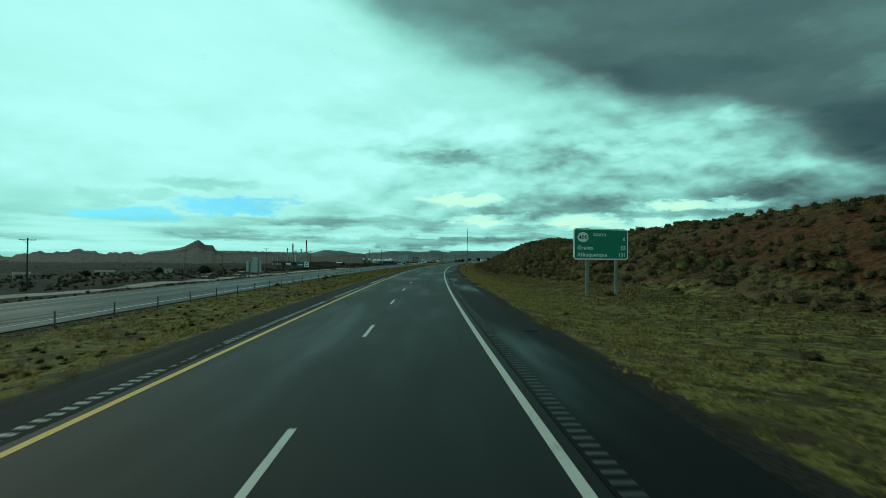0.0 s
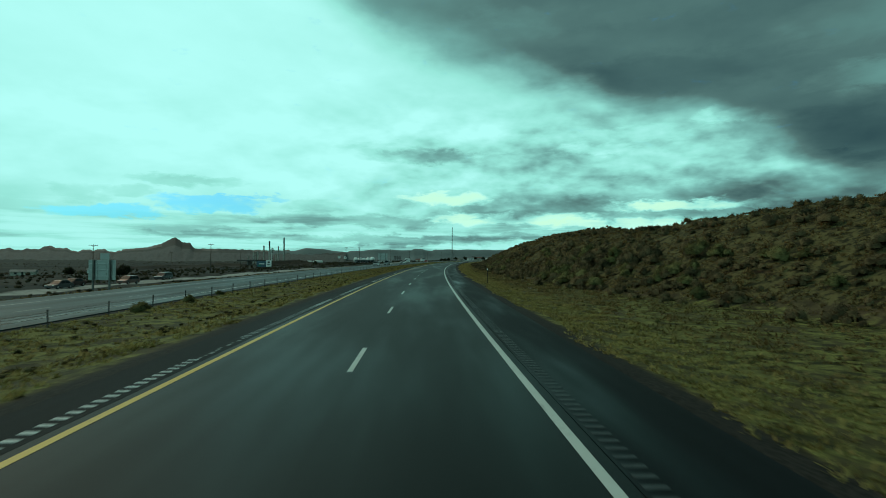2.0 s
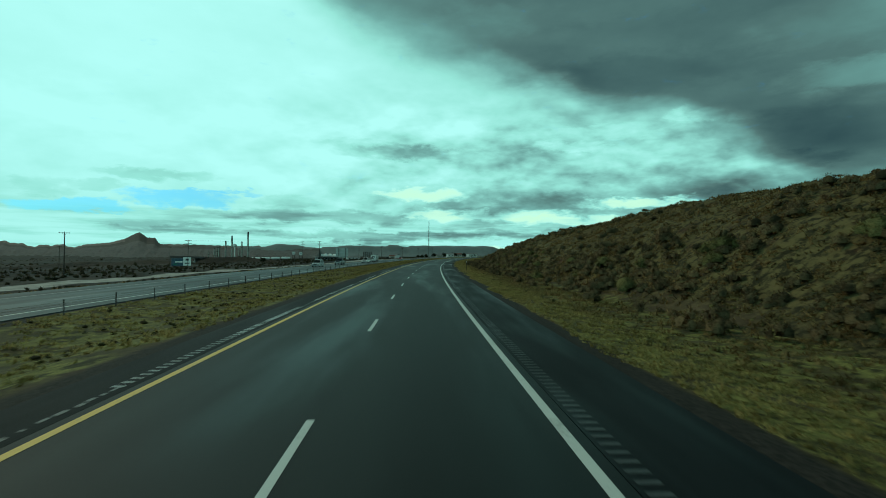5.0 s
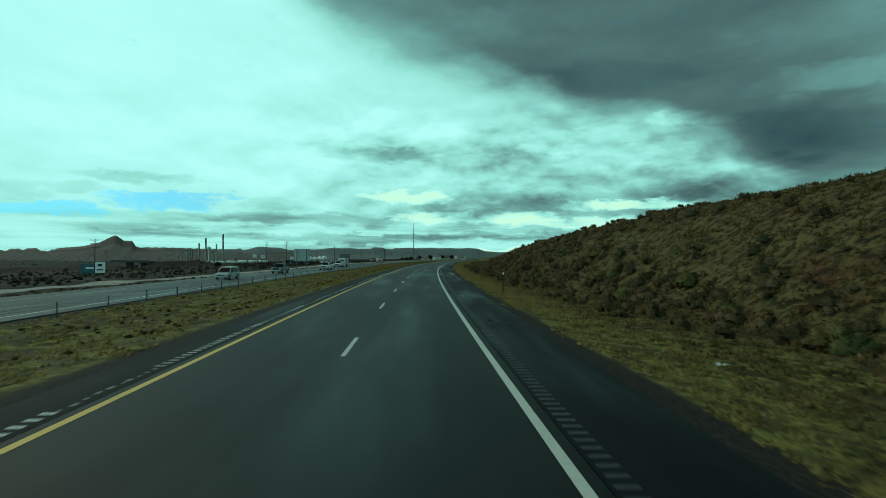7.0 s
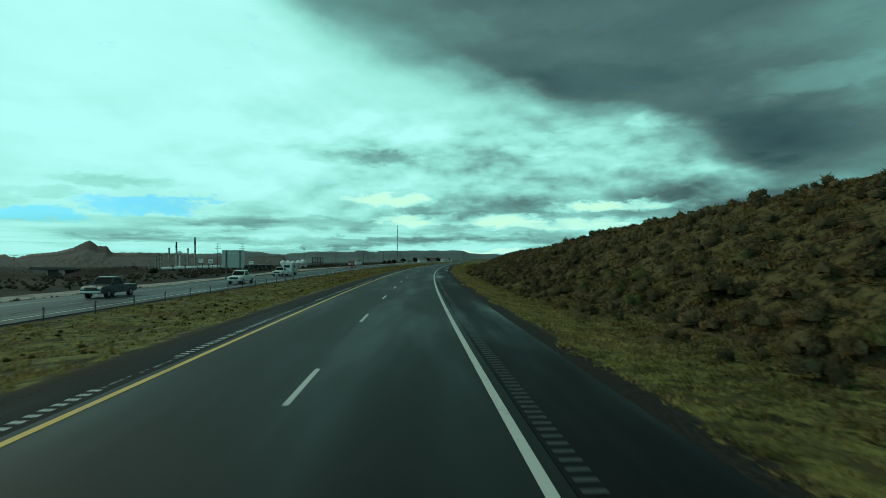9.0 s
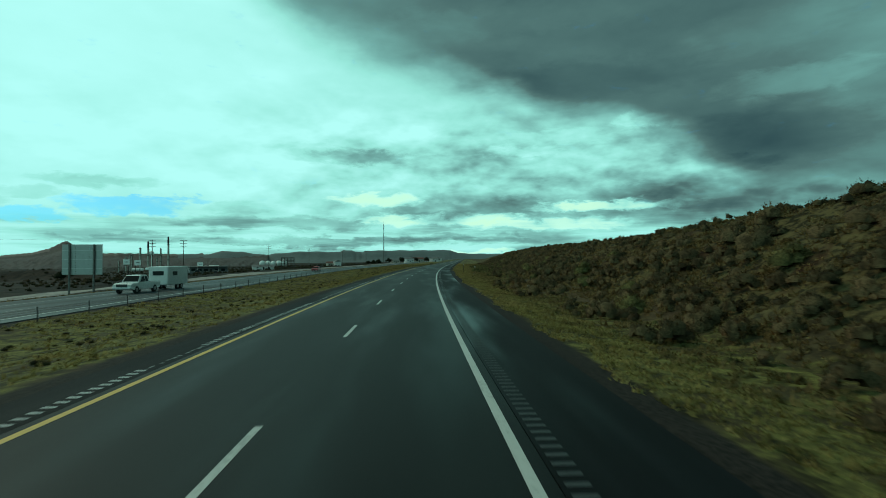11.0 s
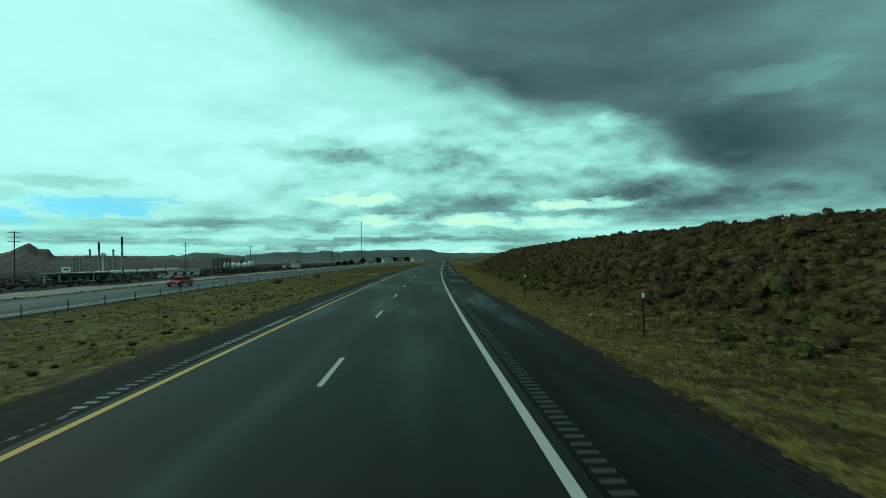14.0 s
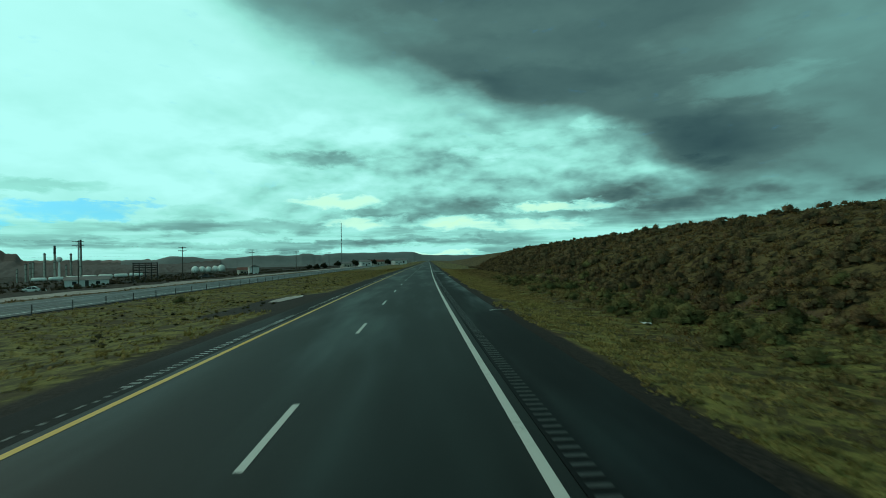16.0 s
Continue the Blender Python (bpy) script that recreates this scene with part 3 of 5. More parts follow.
def road_turn(s):
    """Degrees that a thing square to the road is turned by."""
    return -math.degrees(float(np.interp(s, S_AXIS, HEAD)))


# ---- distance: sandstone ridge, and mesas behind it ----
ROCK = surface("red sandstone and juniper", (0.0045, 0.0042, 0.0040), (0.026, 0.0195, 0.0165), 0.005, 0.95, 0.0, fine=7.0, spots=(0.0045, 0.005, 0.004))
PALE_ROCK = surface("pale sandstone cliff", (0.045, 0.036, 0.031), (0.095, 0.076, 0.066), 0.012, 0.95, 0.0, fine=7.0)
# the mesas' blue-grey is distance haze put into the base colour
MESA = surface("far sandstone with haze tint", (0.050, 0.074, 0.078), (0.085, 0.117, 0.120), 0.004, 0.95, 0.0, fine=6.0)


def bump_at(a, centre, left, right):
    """A tent with separate slopes to either side, one at its centre."""
    return np.clip(np.where(a < centre, 1 - (centre - a) / left, 1 - (a - centre) / right), 0, 1)


def ridge_line(a):
    z = 38 + 10 * np.sin(a * 1.9 + 1.0) + 6 * np.sin(a * 4.7) + 3 * np.sin(a * 11.3 + 2)
    z = z - 17 * np.clip((-26.0 - a) / 3, 0, 1)
    z = z + 16 * bump_at(a, -33.0, 3.0, 3.0) ** 0.7 - 26 * np.clip((-34.5 - a) / 4, 0, 1)
    z = np.maximum(z, 52 + 2 * np.sin(a * 9) - 200 * np.clip((-21.4 - a), 0, 1) - 8 * np.clip((a + 19) / 6, 0, 1))
    butte = np.interp(a, (-27.6, -25.6, -24.4, -23.7, -23.3, -23.05, -22.65, -21.95, -21.7, -21.3), (34, 54, 86, 122, 140, 128, 100, 97, 58, 48))
    return np.where((a > -27.6) & (a < -21.3), butte + 1.5 * np.sin(a * 17) + np.sin(a * 31), z)


def mesa_line(a):
    z = 50 + 3 * np.sin(a * 2.3)
    z = z + 24 * np.clip(bump_at(a, -9.4, 2.2, 1.9) * 1.8, 0, 1) * (a < -7)
    z = np.where(a > -6, np.interp(a, (-6, -4, -3, 0.6, 0.9, 1.8, 2.1, 2.8, 3.1, 11.6, 12.4, 15, 24), (52, 66, 74, 68, 84, 84, 70, 64, 80, 82, 54, 46, 40)) + 2.0 * np.sin(a * 3.1), z)
    return z


def ridge(name, a0, a1, near, far, line, materials, rows, cols, seed, cliff, shift):
    """Rising ground seen as a ridge: even steps of bearing across, rows from foot to crest and down behind."""
    a = np.linspace(a0, a1, cols)[None, :]
    t = np.linspace(0, 1, rows)[:, None]
    crest = 0.86
    r = near + (far - near) * t + 0 * a
    up = np.where(t < crest, (t / crest) ** 1.6, 1 - ((t - crest) / (1 - crest)) ** 2)
    step = np.clip((t / crest - cliff) / (1 - cliff), 0, 1) ** 0.5
    up = np.where(t < crest, up * 0.70 + 0.30 * step, up)
    rs = np.random.RandomState(seed)
    gully = sum(np.sin(a * f + rs.uniform(0, 6) + t * rs.uniform(-6, 6)) for f in (3.1, 7.7, 13.0, 23.0)) / 4 + 0.8 * np.sin(a * 9 + 17 * t) * np.sin(t * 31 + a * 2.1) + 0.5 * np.sin(a * 21 - 11 * t + 2 * np.sin(t * 40))
    z = -33 + (line(a) + 33) * up + gully * 5 * np.sin(np.clip(t / crest, 0, 1) * math.pi)
    b = np.radians(a + 0 * t)
    z = -33 + (z + 33) / (np.cos(b - 0.04) if near < 4000 else 1.0)
    flat_r = r / np.cos(b - 0.04) if near < 4000 else r  # the near ridge runs straight across the plain
    b = b + radians(shift)
    v = np.stack([flat_r * np.sin(b), flat_r * np.cos(b), z], -1).reshape(-1, 3)
    ob = mesh_object(name, v, grid_faces(rows, cols), materials, smooth=True)
    if len(materials) > 1:
        band = (np.arange(rows - 1)[:, None] / (rows - 1) > crest * cliff) & (np.arange(rows - 1)[:, None] / (rows - 1) < crest)
        keep = np.sin(np.linspace(0, 60, cols - 1))[None, :] + np.sin(np.linspace(0, 23, cols - 1))[None, :] > -0.2
        ob.data.polygons.foreach_set("material_index", (band & keep).astype(np.int32).ravel())
    return ob


tagged(ridge("mountain", -62, -7, 1500, 5400, ridge_line, (ROCK, PALE_ROCK), 44, 520, 3, 0.93, 1.1), "dark red sandstone ridge with a pointed butte", "mountain", kind="structure")
tagged(ridge("mountain", -14, 40, 4300, 4950, mesa_line, (MESA,), 10, 300, 4, 0.75, 0.3), "flat-topped mesas far beyond the plain, coloured blue-grey for haze", "mountain", kind="structure")

# ---- rumble strips ----
BREAK_EVERY, BREAK_LENGTH = 18.29, 3.4


def rumble(shoulder, o0, o1, step, depth, material, z, first_break):
    """Milled bars across a shoulder, left out at the regular breaks if it has any; the first stretch as single pieces."""
    places = [s for s in np.arange(-16, 640, step) if first_break is None or (s - first_break) % BREAK_EVERY > BREAK_LENGTH]
    near = [s for s in places if s > 2][:270]
    block = box(0, 0, 0, o1 - o0, depth, 0.010, bevel=0.004)
    data = None
    for s in near:
        x, y = plan(s, (o0 + o1) / 2)
        if data is None:
            first = part("rumble_bar", block, material, shoulder)
            data = first.data
        else:
            first = new("rumble_bar", data)
            first.parent = shoulder
        first.matrix_world = pose(float(x), float(y), z, 0, 0, road_turn(s))
    rest = np.array([s for s in places if s not in set(near)])
    h = np.interp(rest, S_AXIS, HEAD)
    corners = []
    for k, (a, b, c) in enumerate(((0, -1, 1), (1, -1, 1), (1, 1, 1), (0, 1, 1))):
        x, y = plan(rest + b * depth / 2, o1 if a else o0)
        corners.append(np.stack([x, y, np.full(len(rest), z + 0.005)], -1))
    v = np.stack(corners, 1).reshape(-1, 3)
    f = np.arange(len(v)).reshape(-1, 4)
    tagged(mesh_object("rumble_strip", v, f, material, shoulder), "milled bars across the shoulder", kind="stuff")


rumble(right_shoulder, 4.00, 4.29, 0.30, 0.10, RUMBLE_DARK, 0.0, None)
rumble(left_shoulder, -4.00, -3.77, 0.33, 0.12, RUMBLE, 0.0, 14.3)



def scuffs(shoulder, o0, o1, first_break):
    """Small worn blotches that carry the milled line across each break."""
    r = random.Random(5)
    for k in range(0, 35):
        a = first_break + BREAK_EVERY * k + 0.1
        while a < first_break + BREAK_EVERY * k + BREAK_LENGTH:
            long = r.uniform(0.08, 0.3)
            o = r.uniform(-0.04, 0.04)
            strip("scuff", np.array((a, a + long)), o0 + o, o1 + o + r.uniform(-0.02, 0.03), 0.003, SCUFF, shoulder)
            a += long + r.uniform(0.05, 0.3)


SCUFF = paint("scuffed asphalt", (0.070, 0.080, 0.084), 1.0)
scuffs(left_shoulder, -3.88, -3.80, 14.3)

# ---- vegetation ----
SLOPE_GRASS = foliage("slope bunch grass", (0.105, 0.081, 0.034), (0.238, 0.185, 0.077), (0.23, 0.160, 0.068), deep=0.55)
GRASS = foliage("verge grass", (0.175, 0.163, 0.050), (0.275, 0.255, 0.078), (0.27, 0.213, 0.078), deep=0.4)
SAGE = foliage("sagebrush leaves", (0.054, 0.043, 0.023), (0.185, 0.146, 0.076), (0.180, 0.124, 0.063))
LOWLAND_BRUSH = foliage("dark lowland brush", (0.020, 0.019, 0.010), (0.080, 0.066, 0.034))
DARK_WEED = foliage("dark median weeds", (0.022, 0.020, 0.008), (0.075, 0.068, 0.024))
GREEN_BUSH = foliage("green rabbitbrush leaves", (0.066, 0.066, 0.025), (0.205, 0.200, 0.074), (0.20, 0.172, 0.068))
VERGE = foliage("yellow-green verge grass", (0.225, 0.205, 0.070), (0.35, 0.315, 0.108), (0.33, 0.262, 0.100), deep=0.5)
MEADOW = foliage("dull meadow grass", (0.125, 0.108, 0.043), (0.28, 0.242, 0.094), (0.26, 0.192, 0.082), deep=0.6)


def soup(name, verts, faces, material, parent=None, tone=None, lean=None):
    """A mesh from arrays of corner points and triangles; tone tells plant from plant, lean is the plant's own outward direction."""
    me = bpy.data.meshes.new(name)
    me.vertices.add(len(verts))
    me.vertices.foreach_set("co", verts.astype(np.float32).ravel())
    me.loops.add(faces.size)
    me.loops.foreach_set("vertex_index", faces.astype(np.int32).ravel())
    me.polygons.add(len(faces))
    me.polygons.foreach_set("loop_start", np.arange(0, faces.size, faces.shape[1], dtype=np.int32))
    me.materials.append(material)
    me.update(calc_edges=True)
    if tone is None:
        tone = np.full(len(verts), 0.5)
    me.attributes.new("tone", "FLOAT", "POINT").data.foreach_set("value", tone.astype(np.float32))
    if lean is not None:
        me.attributes.new("custom_normal", "FLOAT_VECTOR", "POINT").data.foreach_set("vector", lean.astype(np.float32).ravel())
    ob = new(name, me)
    ob.parent = parent
    return ob


def tuft_shape(blades, seed):
    """A tuft of bent grass blades, about a metre across before scaling."""
    r = np.random.RandomState(seed)
    v = []
    for _ in range(blades):
        a, bent = r.uniform(0, 6.28), r.uniform(0.15, 0.7)
        base = r.normal(0, 0.26, 2)
        tall, wide = r.uniform(0.4, 1.0), r.uniform(0.085, 0.18)
        d = np.array((math.cos(a), math.sin(a)))
        n = np.array((-d[1], d[0])) * wide
        v += [(*(base - n), -0.05), (*(base + n), -0.05), (*(base + d * bent), tall * (1.1 - 0.6 * bent))]
    v = np.array(v)
    lean = v * np.array((0.8, 0.8, 0.0)) + np.array((0, 0, 1.0))
    return outward(v, np.arange(len(v)).reshape(-1, 3), lean)


def outward(v, f, lean):
    """Winds every triangle so that its front looks the way the plant leans."""
    g = np.cross(v[f[:, 1]] - v[f[:, 0]], v[f[:, 2]] - v[f[:, 0]])
    lean = lean / np.linalg.norm(lean, axis=1)[:, None]
    back = (g * lean[f].mean(1)).sum(1) < 0
    f = f.copy()
    f[back] = f[back][:, ::-1]
    return v, f, lean


def globe(subdivisions):
    bm = bmesh.new()
    bmesh.ops.create_icosphere(bm, subdivisions=subdivisions, radius=1.0)
    bm.verts.ensure_lookup_table()
    v = np.array([p.co[:] for p in bm.verts])
    f = np.array([[p.index for p in q.verts] for q in bm.faces])
    bm.free()
    return v, f


GLOBE, ROUGH_GLOBE = globe(2), globe(1)


def bush_shape(lobes, leaves, seed, leaf=1.0, core=GLOBE):
    """A rounded bush: crowded uneven mounds of twigs, with small leaf sprays all over them."""
    r = np.random.RandomState(seed)
    v, f, at = [], [], 0
    heads = []
    for k in range(lobes):
        a = 2.4 * k + r.uniform(-0.5, 0.5)
        d = 0.42 * math.sqrt((k + 0.3) / lobes)
        rad = r.uniform(0.20, 0.32) * (1.15 - 0.5 * d)
        c = np.array((d * math.cos(a), d * math.sin(a), 0.52 - 0.8 * d + r.uniform(-0.08, 0.14)))
        if lobes < 3:
            rad *= 1.45
            c[2] = rad * 0.7
        heads.append((c, rad))
        p = core[0] * r.uniform(0.72, 1.02, len(core[0]))[:, None] * rad * np.array((1, 1, 1.1)) + c
        keep = core[1][(core[0][core[1]][:, :, 2].mean(1) > -0.45)]
        used = np.unique(keep)
        back = np.zeros(len(p), int)
        back[used] = np.arange(len(used))
        v.append(p[used])
        f.append(back[keep] + at)
        at += len(used)
    n = r.normal(0, 1, (leaves, 3))
    n[:, 2] = np.abs(n[:, 2]) * 1.1 - 0.3
    n /= np.linalg.norm(n, axis=1)[:, None]
    pick = r.randint(0, lobes, leaves)
    c = np.array([h[0] for h in heads])[pick]
    rad = np.array([h[1] for h in heads])[pick][:, None]
    p = c + n * rad * r.uniform(0.7, 1.15, (leaves, 1))
    p[:, 2] = np.maximum(p[:, 2], 0.02)
    t = np.cross(n, r.normal(0, 1, (leaves, 3)))
    t /= np.linalg.norm(t, axis=1)[:, None]
    b = np.cross(n, t) * r.uniform(-1, 1, (leaves, 1)) + n * r.uniform(0.3, 1.3, (leaves, 1)) + np.array((0, 0, 0.4))
    size = r.uniform(0.022, 0.05, (leaves, 1)) * leaf
    v.append(np.stack([p - t * size * 0.5, p + t * size * 0.5, p + b * size * 2.4], 1).reshape(-1, 3))
    f.append(np.arange(leaves * 3).reshape(-1, 3) + at)
    v = np.concatenate(v)
    lean = v - np.array((0, 0, 0.12))
    lean[-3 * leaves:] = lean[-3 * leaves:] * 0.4 + np.repeat(n, 3, axis=0) * 0.6
    return outward(v, np.concatenate(f), lean)


def scatter(shapes, s, o, size, tall, seed):
    """Joins turned and scaled copies of the shapes, standing on the ground at (s, o)."""
    r = np.random.RandomState(seed)
    x, y = plan(s, o)
    z = height(s, o)
    a = r.uniform(0, 6.28, len(s))
    pick = r.randint(0, len(shapes), len(s))
    vs, fs, ts, ns, at = [], [], [], [], 0
    shade = r.uniform(0, 1, len(s))
    for k, (v, f, lean) in enumerate(shapes):
        i = np.nonzero(pick == k)[0]
        if not len(i):
            continue
        c, sn = np.cos(a[i])[:, None], np.sin(a[i])[:, None]
        w, h = size[i][:, None], tall[i][:, None]
        px = (v[None, :, 0] * c - v[None, :, 1] * sn) * w + x[i][:, None]
        py = (v[None, :, 0] * sn + v[None, :, 1] * c) * w + y[i][:, None]
        pz = v[None, :, 2] * h + z[i][:, None]
        vs.append(np.stack([px, py, pz], -1).reshape(-1, 3))
        one = np.ones_like(c)
        ns.append(np.stack([lean[None, :, 0] * c - lean[None, :, 1] * sn, lean[None, :, 0] * sn + lean[None, :, 1] * c, lean[None, :, 2] * one], -1).reshape(-1, 3))
        fs.append((f[None] + np.arange(len(i))[:, None, None] * len(v)).reshape(-1, f.shape[1]) + at)
        ts.append(np.repeat(shade[i], len(v)))
        at += len(i) * len(v)
    return np.concatenate(vs), np.concatenate(fs), np.concatenate(ts), np.concatenate(ns)


rng = np.random.RandomState(17)
TUFTS = [tuft_shape(6, k) for k in range(8)]
BUSHES = [bush_shape(4, 150, 40 + k, leaf=1.35, core=ROUGH_GLOBE) for k in range(7)]
FAR_BUSHES = [bush_shape(2, 70, 50 + k, leaf=1.7, core=ROUGH_GLOBE) for k in range(6)]
SMALL_BUSHES = [bush_shape(1, 26, 60 + k, leaf=2.0, core=ROUGH_GLOBE) for k in range(6)]


CROSSING = (457.0, 474.0)  # bare dirt turnaround in the median


def plant_grass(n, s0, s1, lo, hi, size, seed, patchy=0.0):
    r = np.random.RandomState(seed)
    s = r.uniform(s0, s1, n)
    o = lo(s) + (hi(s) - lo(s)) * r.uniform(0, 1, n)
    keep = ripple(s, o, 3.5, seed + 1) + ripple(s, o, 11.0, seed + 2) * 0.6 > r.uniform(-1.2, 1.0, n) + patchy
    earth = (s > 15) & (s < 80) & (o > hill_foot(s) + 1.5) & (o < hill_foot(s) + 15)
    keep &= ~(earth & (r.uniform(0, 1, n) < 0.75))
    keep &= ~((s > CROSSING[0]) & (s < CROSSING[1]) & (o < 0) & (o > -10.5))
    s, o = s[keep], o[keep]
    w = r.uniform(0.6, 1.3, len(s)) * size
    return scatter(TUFTS, s, o, w, w * r.uniform(0.35, 0.8, len(s)), seed)


flat = lambda v: (lambda s: np.full(s.shape, float(v)))
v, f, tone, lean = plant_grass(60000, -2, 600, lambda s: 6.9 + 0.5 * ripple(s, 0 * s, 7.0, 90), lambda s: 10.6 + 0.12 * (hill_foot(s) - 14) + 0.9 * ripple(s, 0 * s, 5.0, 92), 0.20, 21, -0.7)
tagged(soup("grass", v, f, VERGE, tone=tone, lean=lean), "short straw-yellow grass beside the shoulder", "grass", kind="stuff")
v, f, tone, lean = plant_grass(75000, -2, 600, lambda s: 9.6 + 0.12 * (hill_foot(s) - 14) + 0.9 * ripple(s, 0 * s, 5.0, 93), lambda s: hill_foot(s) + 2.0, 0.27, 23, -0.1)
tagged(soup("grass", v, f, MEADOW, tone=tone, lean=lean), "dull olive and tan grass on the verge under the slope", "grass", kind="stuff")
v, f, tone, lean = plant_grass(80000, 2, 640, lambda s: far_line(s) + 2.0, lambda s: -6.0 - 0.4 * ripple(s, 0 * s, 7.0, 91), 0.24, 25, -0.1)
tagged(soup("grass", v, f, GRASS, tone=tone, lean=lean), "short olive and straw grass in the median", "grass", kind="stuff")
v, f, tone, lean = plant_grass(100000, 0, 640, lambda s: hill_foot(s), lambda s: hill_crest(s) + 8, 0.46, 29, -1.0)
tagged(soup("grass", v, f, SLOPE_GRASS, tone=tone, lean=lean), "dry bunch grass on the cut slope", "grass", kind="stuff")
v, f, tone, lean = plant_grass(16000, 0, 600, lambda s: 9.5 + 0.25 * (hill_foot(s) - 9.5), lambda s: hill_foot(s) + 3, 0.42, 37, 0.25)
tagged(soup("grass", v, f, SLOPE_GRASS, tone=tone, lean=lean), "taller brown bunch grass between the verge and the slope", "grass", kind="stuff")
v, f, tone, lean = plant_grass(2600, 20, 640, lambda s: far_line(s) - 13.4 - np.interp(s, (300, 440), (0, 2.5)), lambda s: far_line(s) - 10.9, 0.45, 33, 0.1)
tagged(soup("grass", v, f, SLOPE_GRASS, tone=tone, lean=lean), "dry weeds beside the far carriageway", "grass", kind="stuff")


def bush_places(n, s0, s1, lo, hi, seed, bias=1.0, patchy=0.0):
    r = np.random.RandomState(seed)
    s = r.uniform(s0, s1, n)
    o = lo(s) + (hi(s) - lo(s)) * r.uniform(0, 1, n) ** bias
    keep = ripple(s, o, 9.0, seed + 1) + 0.5 * ripple(s, o, 3.0, seed + 2) > r.uniform(-1.3, 1.0, n) + patchy
    return s[keep], o[keep], r


s, o, r = bush_places(11500, 0, 640, lambda s: hill_foot(s) + 0.5, lambda s: hill_crest(s) + 7, 51, patchy=-0.3)
w = r.uniform(0.45, 1.05, len(s)) * np.where(o > hill_crest(s) - 4, 0.75, 1.0)
w = w * np.where((r.uniform(0, 1, len(s)) < 0.10) & (o < hill_crest(s) - 8), 1.7, 1.0)
h = w * r.uniform(0.7, 1.15, len(s))
bare = r.uniform(0, 1, len(s)) < np.interp(s, (0, 70, 95, 165, 185, 235, 255, 320, 640), (0.45, 0.4, 0.12, 0.25, 0.8, 0.75, 0.35, 0.2, 0.1)) * (o > hill_foot(s) + 5)
s, o, w, h = s[~bare], o[~bare], w[~bare], h[~bare]
low = o < hill_foot(s) + 6
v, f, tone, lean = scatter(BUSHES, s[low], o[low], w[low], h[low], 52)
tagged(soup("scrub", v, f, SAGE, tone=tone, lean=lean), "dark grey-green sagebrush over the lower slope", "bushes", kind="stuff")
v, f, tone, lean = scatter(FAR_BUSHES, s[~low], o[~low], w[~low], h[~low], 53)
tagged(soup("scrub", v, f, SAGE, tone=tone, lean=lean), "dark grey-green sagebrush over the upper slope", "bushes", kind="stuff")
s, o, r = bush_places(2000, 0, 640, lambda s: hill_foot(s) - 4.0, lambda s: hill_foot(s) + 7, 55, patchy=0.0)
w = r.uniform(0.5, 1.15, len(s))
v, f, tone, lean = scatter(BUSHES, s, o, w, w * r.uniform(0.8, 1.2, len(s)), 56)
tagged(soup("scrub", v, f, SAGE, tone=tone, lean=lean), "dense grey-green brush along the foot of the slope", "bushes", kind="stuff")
s, o, r = bush_places(5000, 0, 640, lambda s: far_line(s) + 2.5, flat(-7.5), 59, 0.7, 0.3)
w = r.uniform(0.12, 0.32, len(s))
v, f, tone, lean = scatter(SMALL_BUSHES, s, o, w * 1.5, w * 0.7, 60)
tagged(soup("scrub", v, f, DARK_WEED, tone=tone, lean=lean), "small olive weeds dotted over the median grass", "bushes", kind="stuff")
s, o, r = bush_places(7500, 20, 900, flat(-260), lambda s: far_line(s) - 12.5, 63, 0.45, -0.1)
road_gap = far_line(s) - 10.4 - o
clear = np.where(s < 320, np.abs(road_gap - 31) > 5.5, road_gap > 32)
s, o = s[clear], o[clear]
w = r.uniform(0.7, 2.2, len(s)) * np.interp(far_line(s) - 10.4 - o, (20, 40), (0.4, 1.0))
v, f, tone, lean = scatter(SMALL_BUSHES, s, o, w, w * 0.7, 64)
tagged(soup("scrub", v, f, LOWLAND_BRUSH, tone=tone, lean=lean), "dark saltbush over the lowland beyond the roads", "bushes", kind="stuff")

s, o, r = bush_places(5200, 60, 1900, flat(-1300), flat(-170), 75, 0.8, 0.0)
w = r.uniform(1.4, 3.8, len(s))
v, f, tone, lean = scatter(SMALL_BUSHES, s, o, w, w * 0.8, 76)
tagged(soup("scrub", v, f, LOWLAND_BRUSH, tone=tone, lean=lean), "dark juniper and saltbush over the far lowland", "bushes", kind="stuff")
s, o, r = bush_places(2600, 0, 600, flat(8.2), lambda s: hill_foot(s) + 1, 67, 0.6, 0.35)
w = r.uniform(0.14, 0.42, len(s))
v, f, tone, lean = scatter(SMALL_BUSHES, s, o, w, w * 0.8, 68)
tagged(soup("scrub", v, f, GREEN_BUSH, tone=tone, lean=lean), "small olive weeds dotted over the verge grass", "bushes", kind="stuff")
s, o, r = bush_places(420, 385, 520, flat(12.5), flat(21.5), 71, 1.0, 0.0)
w = r.uniform(0.35, 0.85, len(s))
v, f, tone, lean = scatter(BUSHES, s, o, w, w * 0.8, 72)
tagged(soup("scrub", v, f, GREEN_BUSH, tone=tone, lean=lean), "green rabbitbrush in the hollow below the slope", "bushes", kind="stuff")

